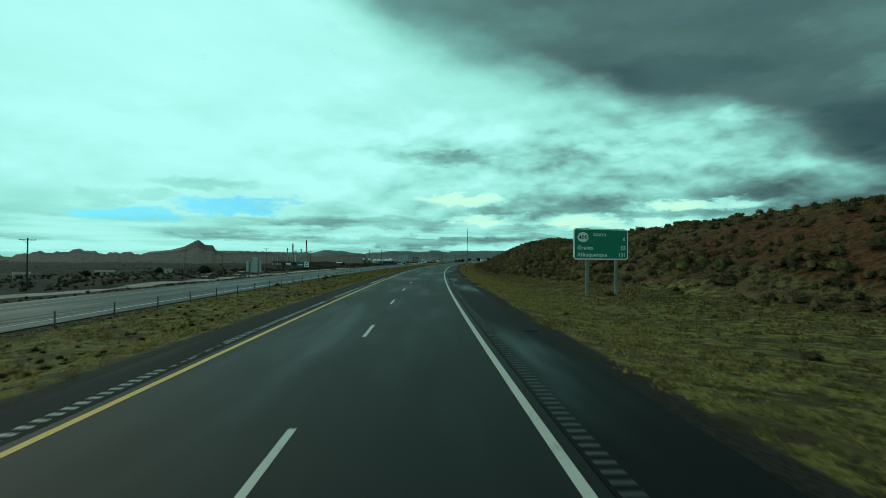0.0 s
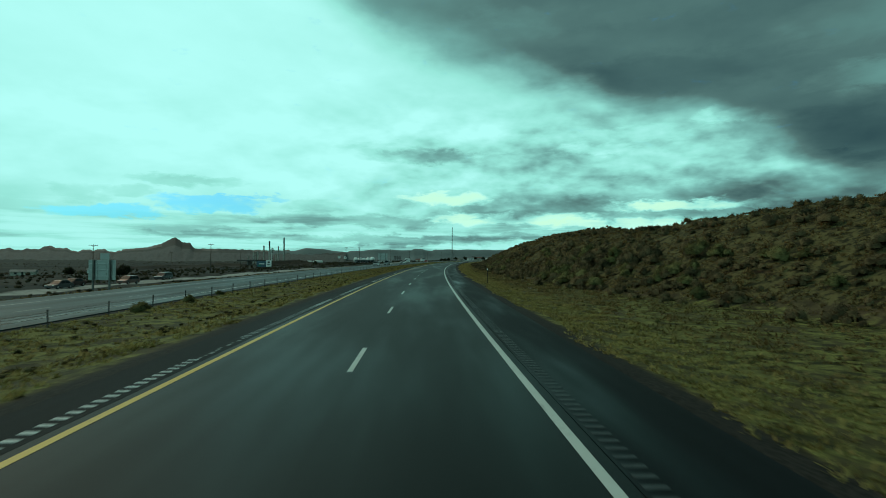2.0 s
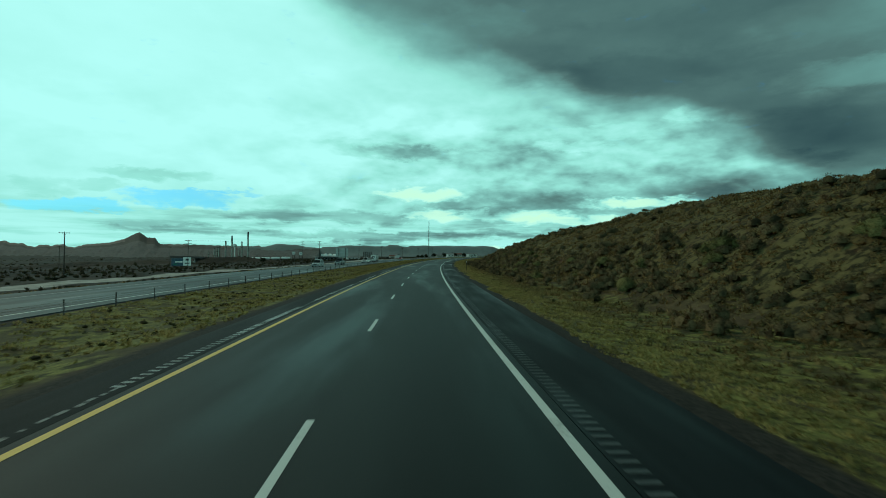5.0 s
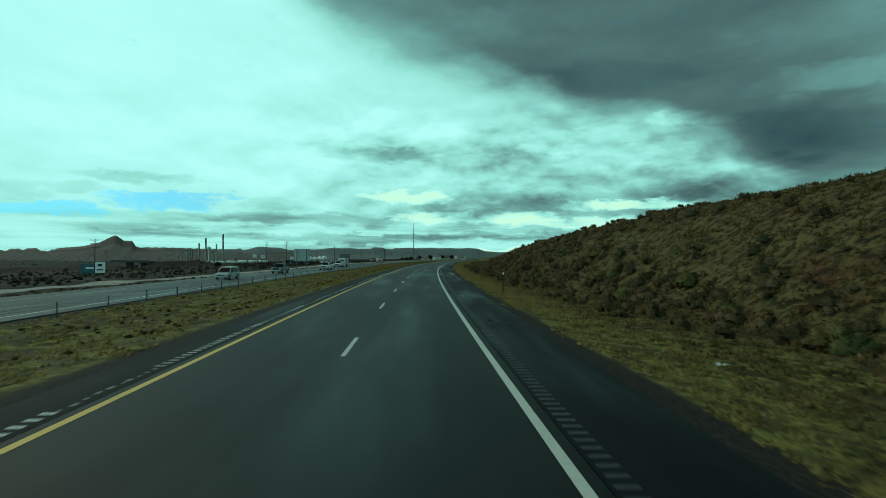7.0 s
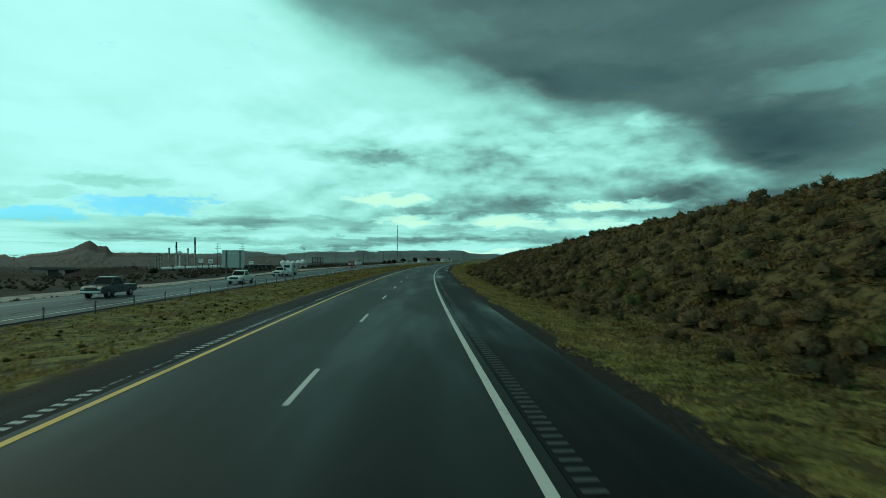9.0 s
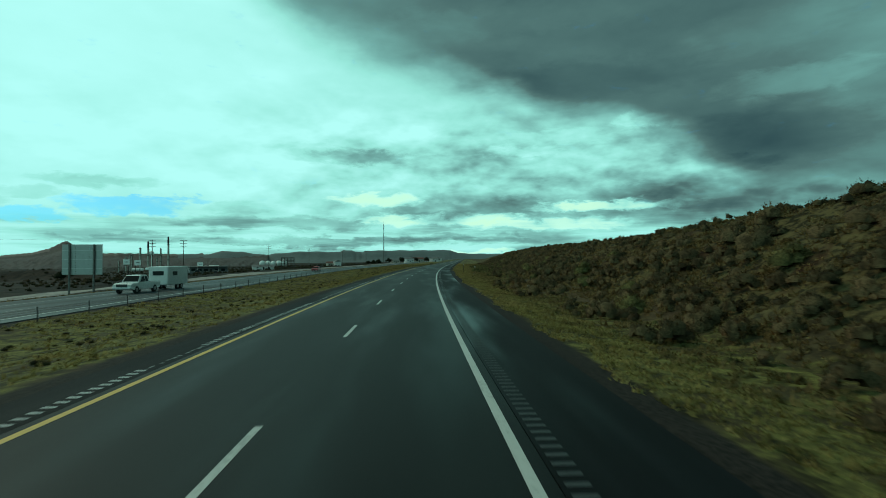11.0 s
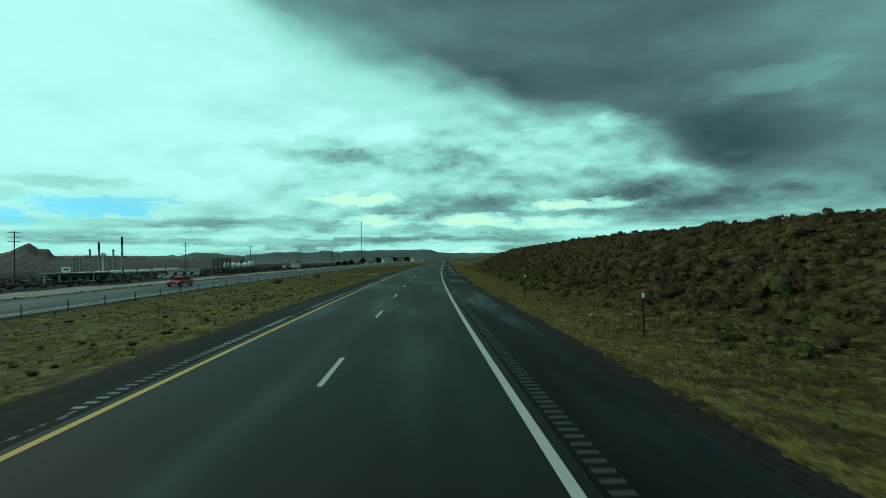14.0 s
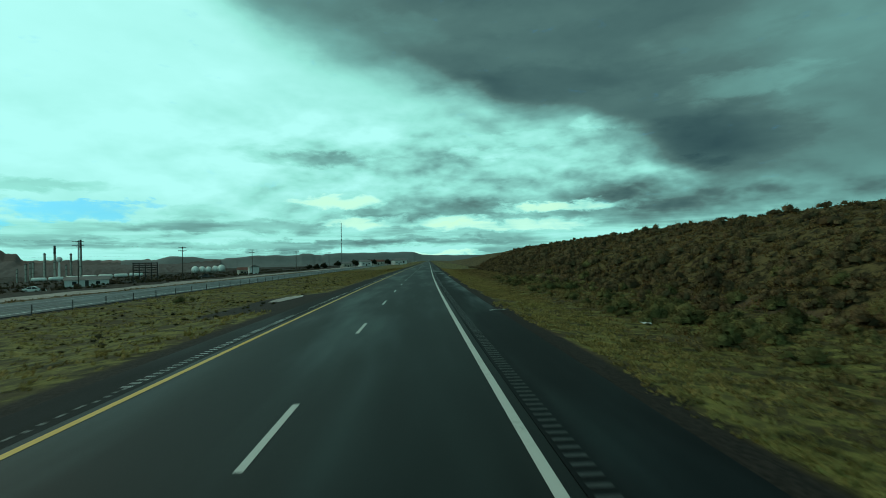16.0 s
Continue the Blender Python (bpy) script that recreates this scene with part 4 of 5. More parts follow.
# single bushes that stand out along the foot of the slope and in the median
BUSH_MESHES = []
for k in range(4):
    v, f, lean = bush_shape(7, 560, 80 + k, leaf=1.3)
    proto = soup("sagebrush", v, f, (SAGE, GREEN_BUSH)[k % 2], lean=lean)
    BUSH_MESHES.append(proto.data)
    bpy.data.objects.remove(proto)
r = np.random.RandomState(77)
for count, s0, s1, o0, o1, w0, w1, shape in ((210, 15, 520, -0.5, 6.5, 0.9, 1.7, None), (60, 104, 142, -0.5, 7.0, 1.0, 2.2, None), (60, 420, 505, -8.5, -0.5, 0.5, 1.25, 1)):
    for k in range(count):
        s = r.uniform(s0, s1)
        o = float(hill_foot(np.array(s))) + r.uniform(o0, o1)
        x, y, z = on_ground(s, o)
        w = r.uniform(w0, w1)
        q = k % 4 if shape is None else shape + 2 * (k % 2)
        ob = new("sagebrush", BUSH_MESHES[q])
        ob.matrix_world = pose(x, y, z - 0.05, 0, 0, r.uniform(0, 360)) @ Matrix.Diagonal((w, w * r.uniform(0.8, 1.1), w * r.uniform(0.7, 1.05), 1))
        tagged(ob, "rounded grey-green bush at the foot of the slope" if q % 2 == 0 else "olive-green bush at the foot of the slope", "bush", "bushes along the slope")
for s, o, w in ((89.4, -15.8, 0.95), (96.5, -16.1, 0.85), (104.4, -17.0, 0.6), (68.5, -17.2, 0.6), (454, -21.0, 0.9), (457.3, -21.6, 0.8), (477.3, -20.3, 0.9), (480.8, -20.6, 0.5), (110, -14.5, 0.5), (119, -15.0, 0.55), (49.2, 18.0, 0.75), (16, 17.5, 0.9), (19, 14.5, 0.5)):
    x, y, z = on_ground(s, o)
    ob = new("sagebrush", BUSH_MESHES[1 if o < 0 else 0])
    ob.matrix_world = pose(x, y, z - 0.03, 0, 0, s * 37) @ Matrix.Diagonal((w, w, w * 0.85, 1))
    tagged(ob, "dark rounded bush alone in the grass", "bush", "single bushes")


# ---- materials of things ----
def plain(name, colour, rough=0.5, metal=0.0, vary=0.12):
    """Painted or bare stuff with slight dirt."""
    return surface(name, tuple(c * (1 - vary) for c in colour), colour, 1.5, rough, 0.05, fine=8.0, metal=metal)


def glass(name):
    m = bpy.data.materials.new(name)
    m.use_nodes = True
    b = m.node_tree.nodes["Principled BSDF"]
    b.inputs["Base Color"].default_value = (0.012, 0.016, 0.017, 1)
    b.inputs["Roughness"].default_value = 0.3
    b.inputs["Specular IOR Level"].default_value = 0.12
    return m


SIGN_GREEN = plain("sign green", (0.008, 0.20, 0.125), 0.45)
SIGN_WHITE = plain("sign white sheeting", (0.86, 0.86, 0.84), 0.5)
SIGN_BACK = plain("bare aluminium sheet", (0.30, 0.33, 0.32), 0.45, 0.4)
BLACK = plain("black paint", (0.012, 0.012, 0.012), 0.5)
WOOD = surface("weathered pole timber", (0.022, 0.018, 0.014), (0.065, 0.052, 0.040), 0.6, 0.9, 0.2)
GREY_WOOD = surface("grey sign post timber", (0.12, 0.12, 0.11), (0.22, 0.22, 0.20), 0.8, 0.85, 0.2)
CONCRETE = surface("stained concrete", (0.16, 0.15, 0.14), (0.30, 0.28, 0.26), 0.5, 0.9, 0.2)
RUBBER = plain("tyre rubber", (0.012, 0.012, 0.012), 0.85)
GLASS = glass("tinted glass")
RIM = plain("wheel metal", (0.35, 0.35, 0.35), 0.35, 0.8)
LAMP_CLEAR = plain("clear lamp", (0.55, 0.55, 0.52), 0.15)
LAMP_RED = plain("red lamp", (0.30, 0.01, 0.01), 0.25)
WHITE_PAINT = plain("white vehicle paint", (0.55, 0.56, 0.55), 0.3)
SILVER_PAINT = plain("silver vehicle paint", (0.30, 0.32, 0.33), 0.3, 0.3)
NAVY_PAINT = plain("near-black blue vehicle paint", (0.014, 0.018, 0.026), 0.3)
RED_PAINT = plain("red vehicle paint", (0.30, 0.008, 0.020), 0.35)
DARK_RED_PAINT = plain("dark red vehicle paint", (0.040, 0.010, 0.009), 0.7)
BRICK_PAINT = plain("brick-red vehicle paint", (0.11, 0.030, 0.022), 0.4)
GREY_PAINT = plain("grey vehicle paint", (0.035, 0.036, 0.040), 0.5)
TANK_WHITE = surface("white tank paint", (0.55, 0.55, 0.53), (0.75, 0.75, 0.72), 0.3, 0.5, 0.05)
STACK = surface("pale column steel", (0.26, 0.25, 0.22), (0.40, 0.38, 0.34), 0.2, 0.7, 0.05)
DARK_STEEL = plain("dark brown steel", (0.022, 0.018, 0.016), 0.7)
WALL_BLUE = surface("pale blue-grey siding", (0.11, 0.13, 0.14), (0.18, 0.205, 0.215), 0.6, 0.7, 0.1)
ROOF_GREY = surface("grey roof", (0.10, 0.10, 0.10), (0.17, 0.17, 0.165), 0.4, 0.8, 0.1)
ROOF_RED = surface("rust-red roof", (0.085, 0.028, 0.020), (0.14, 0.05, 0.036), 0.4, 0.8, 0.1)
CREAM = surface("cream wall", (0.26, 0.24, 0.20), (0.38, 0.36, 0.31), 0.4, 0.8, 0.1)
POSTER_BLUE = surface("blue printed poster", (0.02, 0.05, 0.08), (0.08, 0.16, 0.22), 0.5, 0.6, 0.0)
TREE_LEAF = foliage("dark tree leaves", (0.008, 0.010, 0.005), (0.030, 0.034, 0.014))


# ---- green distance sign on the right verge ----
def lettering(name, text, size, x, z, y, material, parent, align="LEFT"):
    """Flat raised letters standing upright and facing -y."""
    curve = bpy.data.curves.new(name, "FONT")
    curve.body, curve.size, curve.extrude, curve.align_x, curve.offset, curve.space_character = text, size, 0.004, align, size * 0.02, 1.2
    tmp = new(name, curve)
    me = bpy.data.meshes.new_from_object(tmp.evaluated_get(bpy.context.evaluated_depsgraph_get()))
    bpy.data.objects.remove(tmp)
    me.materials.clear()
    me.materials.append(material)
    ob = new(name, me)
    ob.parent = parent
    ob.matrix_local = pose(x, y, z, 90)
    return ob


def rounded(middle, wide, tall, r):
    """The outline of an upright sheet with rounded corners."""
    out = []
    for sx, sz, start in ((1, 1, 0), (-1, 1, 90), (-1, -1, 180), (1, -1, 270)):
        for k in range(5):
            a = radians(start + 22.5 * k)
            out.append((sx * (wide / 2 - r) + r * math.cos(a), middle + sz * (tall / 2 - r) + r * math.sin(a)))
    return out


def distance_sign(s, o):
    x, y = plan(s, o)
    z = float(height(s, o))
    sign = thing("road_sign", float(x), float(y), z, road_turn(s) + 18.6, "green distance sign with white lettering on two posts", "road sign")
    low, wide, tall = 2.51 - z, 5.8, 2.78
    panel = part("panel", prism(rounded(low + tall / 2, wide - 0.22, tall - 0.22, 0.16), -0.03, 0.02), SIGN_GREEN, sign)
    part("border", prism(rounded(low + tall / 2, wide, tall, 0.26), -0.02, 0.03), SIGN_WHITE, panel, "white border")
    for px in (-1.41, 1.68):
        g = -z + float(height(s, o + px))
        part("post", box(px, 0.10, (low + tall + g) / 2, 0.30, 0.14, low + tall - g + 0.1, 0.01), GREY_WOOD, sign, "pale upright post")
    oval = [(-wide / 2 + 0.96 + 0.57 * math.cos(k * 0.19635), low + 2.0 + 0.44 * math.sin(k * 0.19635)) for k in range(32)]
    part("route_marker", prism(oval, -0.040, -0.028), SIGN_WHITE, panel, "white oval route marker")
    at = -wide / 2
    lettering("lettering", "400", 0.50, at + 0.96, low + 1.82, -0.046, BLACK, panel, "CENTER")
    lettering("lettering", "S", 0.42, at + 2.05, low + 2.12, -0.034, SIGN_WHITE, panel)
    lettering("lettering", "OUTH", 0.34, at + 2.31, low + 2.12, -0.034, SIGN_WHITE, panel)
    lettering("lettering", "6", 0.48, at + 5.48, low + 1.72, -0.034, SIGN_WHITE, panel, "RIGHT")
    lettering("lettering", "Grants", 0.50, at + 0.38, low + 0.90, -0.034, SIGN_WHITE, panel)
    lettering("lettering", "55", 0.50, at + 5.52, low + 0.90, -0.034, SIGN_WHITE, panel, "RIGHT")
    lettering("lettering", "Albuquerque", 0.50, at + 0.38, low + 0.28, -0.034, SIGN_WHITE, panel)
    lettering("lettering", "131", 0.50, at + 5.55, low + 0.28, -0.034, SIGN_WHITE, panel, "RIGHT")
    return sign


distance_sign(49.82, 17.44)


# ---- large guide signs across the road, seen from behind ----
def sign_back(s, o, wide, tall, low, exit_tab, label):
    x, y, z = on_ground(s, o)
    sign = thing("road_sign", x, y, z, road_turn(s) + 4, label, "road sign", "signs seen from behind")
    n = 3
    for k in range(n):
        w = wide / n
        part("panel", box(-wide / 2 + w * (k + 0.5), 0.04, low + tall / 2, w - 0.03, 0.05, tall, 0.01), SIGN_BACK, sign)
    for h in (0.2, 0.5, 0.8):
        part("stringer", box(0, -0.03, low + tall * h, wide - 0.1, 0.06, 0.09, 0.01), STEEL, sign, "steel rail across the back")
    for px in (-wide * 0.30, wide * 0.30):
        part("post", box(px, -0.13, (low + tall) / 2 - 0.2, 0.22, 0.18, low + tall + 0.4, 0.02), POST_STEEL, sign, "dark steel upright")
    if exit_tab:
        part("tab", box(0.3, 0.04, low + tall + 0.45, wide * 0.34, 0.05, 0.85, 0.01), SIGN_BACK, sign, "small upper panel")


sign_back(127.5, -42.0, 3.5, 2.7, 1.5, True, "bare back of a large guide sign on two dark posts")
sign_back(369.0, -45.6, 5.4, 4.2, 2.6, False, "bare back of a wide guide sign on two dark posts")


# ---- delineator posts and litter on the right verge ----
def delineator(s, o):
    x, y, z = on_ground(s, o)
    d = thing("marker_post", x, y, z, road_turn(s), "slim brown roadside marker post with a white reflector", "marker post", "marker posts on the verge")
    u = bmesh.new()
    box(0, 0.015, 0.72, 0.075, 0.008, 1.54, bm=u)
    box(-0.034, -0.005, 0.72, 0.008, 0.04, 1.54, bm=u)
    box(0.034, -0.005, 0.72, 0.008, 0.04, 1.54, bm=u)
    part("post", u, DARK_STEEL, d)
    part("reflector", box(0, -0.012, 1.56, 0.09, 0.012, 0.20, 0.006), SIGN_WHITE, d, "white reflector plate")


for s, o in ((115.0, 8.1), (229.6, 8.2), (410.9, 8.9), (394.7, 10.6)):
    delineator(s, o)

CARD = plain("pale litter card", (0.42, 0.42, 0.40), 0.8)


def scrap(name, s, o, w, d, h, material, label, z=None, turn=0.0, seed=0):
    """A crumpled bit of rubbish."""
    r = random.Random(seed)
    x, y, gz = on_ground(s, o)
    bm = bmesh.new()
    bmesh.ops.create_grid(bm, x_segments=5, y_segments=3, size=0.5)
    for v in bm.verts:
        v.co = Vector((v.co.x * w + r.uniform(-0.03, 0.03), v.co.y * d + r.uniform(-0.03, 0.03), h * (0.25 + 0.7 * r.random())))
    made = bmesh.ops.solidify(bm, geom=bm.faces[:], thickness=0.012)
    ob = part(name, bm, material, None)
    ob.matrix_world = pose(x, y, (gz if z is None else z), 0, 0, turn)
    tagged(ob, label, "litter", "litter on the verge")


for k, (s, o, w) in enumerate(((203.7, 10.7, 0.45), (402.1, 10.8, 0.40), (451.5, 12.7, 0.5), (352.3, 13.8, 0.4), (112, 12.3, 0.35), (304, 11.5, 0.3), (356, 12.9, 0.25), (210, 14.6, 0.3))):
    scrap("litter", s, o, w, w * 0.6, 0.12, CARD, "crumpled pale scrap lying in the grass", seed=k, turn=k * 50)


def tyre_tread(s, o, turn):
    """A torn, curled strip of truck tyre."""
    x, y = plan(s, o)
    bm = bmesh.new()
    rows = []
    for i in range(15):
        t = i / 14
        cx, cz = (t - 0.5) * 1.35, 0.05 + 0.07 * abs(math.sin(t * 9.0)) + 0.05 * t
        half = 0.12 * (0.55 + 0.45 * math.sin(t * 3.0 + 0.3)) + 0.02 * math.sin(i * 2.3)
        rows.append([bm.verts.new((cx, half * k, cz + 0.04 * abs(k) * math.sin(i))) for k in (-1, -0.3, 0.4, 1)])
    for a, b in zip(rows, rows[1:]):
        for k in range(3):
            bm.faces.new((a[k], a[k + 1], b[k + 1], b[k]))
    bmesh.ops.solidify(bm, geom=bm.faces[:], thickness=0.03)
    ob = part("tyre_tread", bm, RUBBER, None)
    ob.matrix_world = pose(float(x), float(y), 0.0, 0, 0, turn)
    tagged(ob, "torn black strip of tyre tread on the shoulder", "debris")


tyre_tread(208.3, 5.0, road_turn(208))
scrap("litter", 408.1, 7.75, 0.16, 0.10, 0.12, LAMP_RED, "small red scrap lying in the verge grass", turn=20, seed=33)
scrap("stick", 453.0, 6.0, 0.9, 0.10, 0.06, CARD, "pale stick lying across the shoulder", z=0.0, turn=4, seed=30)
scrap("stick", 20.6, 5.6, 0.45, 0.18, 0.05, RUBBER, "small dark scrap of rubber on the shoulder", z=0.0, turn=14, seed=31)

def dirt_patch(s0, s1, o0, o1):
    """Pale trodden gravel that lies on the dirt of the turnaround."""
    r = np.random.RandomState(9)
    ring = [(0.5 + 0.5 * math.cos(a) * k, 0.5 + 0.5 * math.sin(a) * k) for a, k in zip(np.linspace(0, 6.28, 26)[:-1], r.uniform(0.75, 1.05, 25))]
    v = []
    for u, t in [(0.5, 0.5)] + ring:
        x, y, z = on_ground(s0 + (s1 - s0) * u, o0 + (o1 - o0) * t)
        v.append((x, y, z + 0.03))
    f = [(0, 1 + k, 1 + (k + 1) % 25) for k in range(25)]
    tagged(mesh_object("gravel_patch", v, f, PALE_GRAVEL), "pale worn gravel on the median turnaround", "gravel", kind="structure")


PALE_GRAVEL = surface("pale gravel", (0.16, 0.15, 0.145), (0.34, 0.32, 0.31), 1.2, 0.8, 0.3)
dirt_patch(465.3, 472.8, -9.3, -7.0)

# ---- cable barrier in the median ----
BARRIER_STEEL = surface("dark weathered barrier steel", (0.016, 0.016, 0.015), (0.045, 0.045, 0.042), 3.0, 0.75, 0.1)
barrier = thing("cable_barrier", 0, 0, 0, 0, "low median barrier of dark steel posts and thin cables", "barrier")
post_mesh = None
BARRIER_S = np.arange(14.0, 640.0, 4.88)
for k, s in enumerate(BARRIER_S):
    o = float(far_line(s)) + 2.55
    x, y, z = on_ground(s, o)
    if post_mesh is None:
        bm = box(0, 0, 0.40, 0.07, 0.045, 0.86, 0.008)
        box(0, 0, 0.845, 0.085, 0.06, 0.03, 0.005, bm=bm)
        p = part("post", bm, BARRIER_STEEL, barrier)
        post_mesh = p.data
    else:
        p = new("post", post_mesh)
        p.parent = barrier
    p.matrix_world = pose(x, y, z, 0, (k * 37 % 11 - 5) * 0.5, road_turn(s))
for h in (0.50, 0.62, 0.74):
    bm = bmesh.new()
    ring = []
    for s in BARRIER_S[::2]:
        x, y, z = on_ground(s, float(far_line(s)) + 2.59)
        ring.append([bm.verts.new((x + 0.011 * math.cos(a), y, z + h + 0.011 * math.sin(a))) for a in (0.5, 2.6, 4.7)])
    for a, b in zip(ring, ring[1:]):
        for k in range(3):
            bm.faces.new((a[k], a[(k + 1) % 3], b[(k + 1) % 3], b[k]))
    part("cable", bm, POST_STEEL, barrier, "thin steel cable")


# ---- power poles ----
def power_pole(x, y, z, tall, arms, turn, label="dark timber power pole with crossarms and insulators"):
    pole = thing("power_pole", x, y, z, turn, label, "power pole", "power poles")
    part("pole", rod((0, 0, -0.4), (0, 0, tall), 0.17, 0.11, 10), WOOD, pole)
    for k in range(arms):
        h = tall - 0.35 - 1.15 * k
        arm = part("crossarm", box(0, -0.16, h, 2.7, 0.11, 0.13, 0.015), WOOD, pole)
        for ix in (-1.25, -0.55, 0.55, 1.25):
            part("insulator", rod((ix, -0.16, h + 0.06), (ix, -0.16, h + 0.24), 0.06, 0.04, 7), CONCRETE, arm, "grey insulator")
        part("brace", rod((-0.75, -0.15, h), (0, -0.10, h - 0.6), 0.025, sides=5), POST_STEEL, pole)
        part("brace", rod((0.75, -0.15, h), (0, -0.10, h - 0.6), 0.025, sides=5), POST_STEEL, pole)


POLES = ((-73.6, 108.0, 9.8, 1), (-105.3, 250.5, 11.6, 1), (-83.1, 301.0, 12.5, 1), (-73.5, 373.0, 12.2, 3), (-47.5, 528.8, 15.0, 3), (-35.8, 529.4, 14.4, 3), (-9.9, 596.6, 13.2, 2), (9.6, 637.2, 12.2, 2),
         (30.7, 679.2, 11.6, 2), (50.0, 722.0, 11.2, 1), (70.0, 765.0, 10.6, 1), (-150.0, 420.0, 12.0, 1), (-135.0, 520.0, 12.0, 1))


def axes(x, y):
    """The road's own s, o of a place in the plan."""
    i = int(np.argmin((ROAD_X - x) ** 2 + (ROAD_Y - y) ** 2))
    h = HEAD[i]
    ax, ay = x - ROAD_X[i], y - ROAD_Y[i]
    return S_AXIS[i] + ax * math.sin(h) + ay * math.cos(h), ax * math.cos(h) - ay * math.sin(h)


def ground_at(x, y):
    return float(height(*axes(x, y)))


for x, y, tall, arms in POLES:
    power_pole(x, y, ground_at(x, y), tall, arms, 12 if y > 350 else 25)
wires = bmesh.new()
run = [p for p in POLES if 370 < p[1] < 800 and p[0] != -47.5]
for a, b in zip(run, run[1:]):
    for side in (-1.2, 0.0, 1.2):
        za, zb = ground_at(a[0], a[1]) + a[2], ground_at(b[0], b[1]) + b[2]
        pts = [(a[0] + (b[0] - a[0]) * t + side, a[1] + (b[1] - a[1]) * t, za + (zb - za) * t - 4.0 * t * (1 - t)) for t in np.linspace(0, 1, 9)]
        for p, q in zip(pts, pts[1:]):
            rod(p, q, 0.005, sides=3, bm=wires)
tagged(part("power_lines", wires, BLACK, None), "thin dark wires strung from pole to pole", "wires")


# ---- roadside boards beyond the far carriageway ----
def billboard(x, y, turn, wide, tall, low, face, legs, label, marks=()):
    z = ground_at(x, y)
    b = thing("billboard", x, y, z, turn, label, "billboard", "roadside boards")
    face_part = part("panel", box(0, 0, low + tall / 2, wide, 0.18, tall, 0.03), face, b)
    part("frame", box(0, 0.16, low + tall / 2, wide * 0.96, 0.10, tall * 0.9, 0.02), DARK_STEEL, b, "dark backing frame")
    for k in range(legs):
        px = wide * (-0.36 + 0.72 * k / max(legs - 1, 1))
        part("leg", box(px, 0.26, (low + tall * 0.9) / 2 - 0.3, 0.24, 0.2, low + tall * 0.9 + 0.6, 0.02), DARK_STEEL, b)
    for cx, cz, w, h, m in marks:
        part("print", box(cx * wide, -0.1, low + cz * tall, w * wide, 0.03, h * tall, 0.004), m, face_part, "printed block on the board")


billboard(-85.6, 396.0, 22, 5.6, 3.6, 1.1, POSTER_BLUE, 2, "blue picture board on dark legs", ((0.05, 0.55, 0.55, 0.18, SIGN_WHITE), (-0.2, 0.25, 0.3, 0.14, SIGN_GREEN)))
billboard(-79.6, 390.0, 16, 3.2, 3.8, 1.1, SIGN_WHITE, 2, "white poster board with dark print", ((0, 0.72, 0.4, 0.22, BLACK), (0, 0.30, 0.6, 0.12, BLACK)))
billboard(-51.5, 512.8, 18, 2.1, 1.9, 5.0, SIGN_WHITE, 2, "small white board on tall dark legs", ((0, 0.5, 0.6, 0.15, GREY_PAINT),))
billboard(-45.8, 507.2, 18, 2.1, 1.9, 4.8, SIGN_WHITE, 2, "small white board on tall dark legs", ((0, 0.5, 0.6, 0.15, GREY_PAINT),))


def board_skeleton(x, y, turn, wide, tall):
    """An empty dark billboard frame on legs."""
    z = ground_at(x, y)
    b = thing("billboard", x, y, z, turn, "empty dark steel billboard frame on several legs", "billboard", "roadside boards")
    for k in range(5):
        px = wide * (-0.5 + k / 4)
        part("leg", box(px, 0, tall / 2 - 0.3, 0.36, 0.3, tall + 0.6, 0.02), DARK_STEEL, b)
    for h in (0.50, 0.62, 0.74, 0.86, 0.97):
        part("rail", box(0, -0.12, tall * h, wide, 0.12, 0.34, 0.02), DARK_STEEL, b)


board_skeleton(-3.6, 641.0, 14, 7.8, 7.2)

# ---- low bridge in the dirt bank ----
bx, by = -134.0, 559.0
bz = ground_at(bx, by)
bridge = thing("bridge", bx, by, bz, -27.9, "low concrete underpass with a dark deck in an earth bank", "bridge")
part("deck", box(0, 0, 3.9, 34, 9, 0.9, 0.06), DARK_STEEL, bridge, "dark bridge deck")
for px in (-6.0, 6.5):
    part("pier", box(px, 0, 1.6, 1.0, 6.0, 4.2, 0.05), CONCRETE, bridge)
part("abutment", prism(((-3.0, -0.3), (6.0, 3.4), (12.5, 3.4), (12.5, 1.0), (7.0, -0.3)), 2.0, 4.0), CREAM, bridge, "pale sloping concrete face")
part("parapet", box(0, -4.4, 4.6, 34, 0.25, 0.6, 0.03), DARK_STEEL, bridge)


# ---- vehicles ----
def wheel(x, y, r, w, parent):
    t = part("wheel", rod((x, y - w / 2, r), (x, y + w / 2, r), r, sides=18), RUBBER, parent)
    for sy in (-1, 1):
        rim = rod((x, y + sy * (w / 2 - 0.01), r), (x, y + sy * (w / 2 + 0.012), r), r * 0.62, r * 0.5, sides=14)
        part("rim", rim, RIM, t, "bright wheel rim")


def shell(outline, half, tuck, z0, z1):
    """A body from a side outline, drawn in towards its top by tuck."""
    bm = prism(outline, -half, half)
    for v in bm.verts:
        f = min(max((v.co.z - z0) / (z1 - z0), 0), 1)
        v.co.y *= 1 - tuck * f
    bmesh.ops.bevel(bm, geom=bm.edges[:], offset=0.045, segments=2, affect="EDGES", profile=0.6)
    return bm


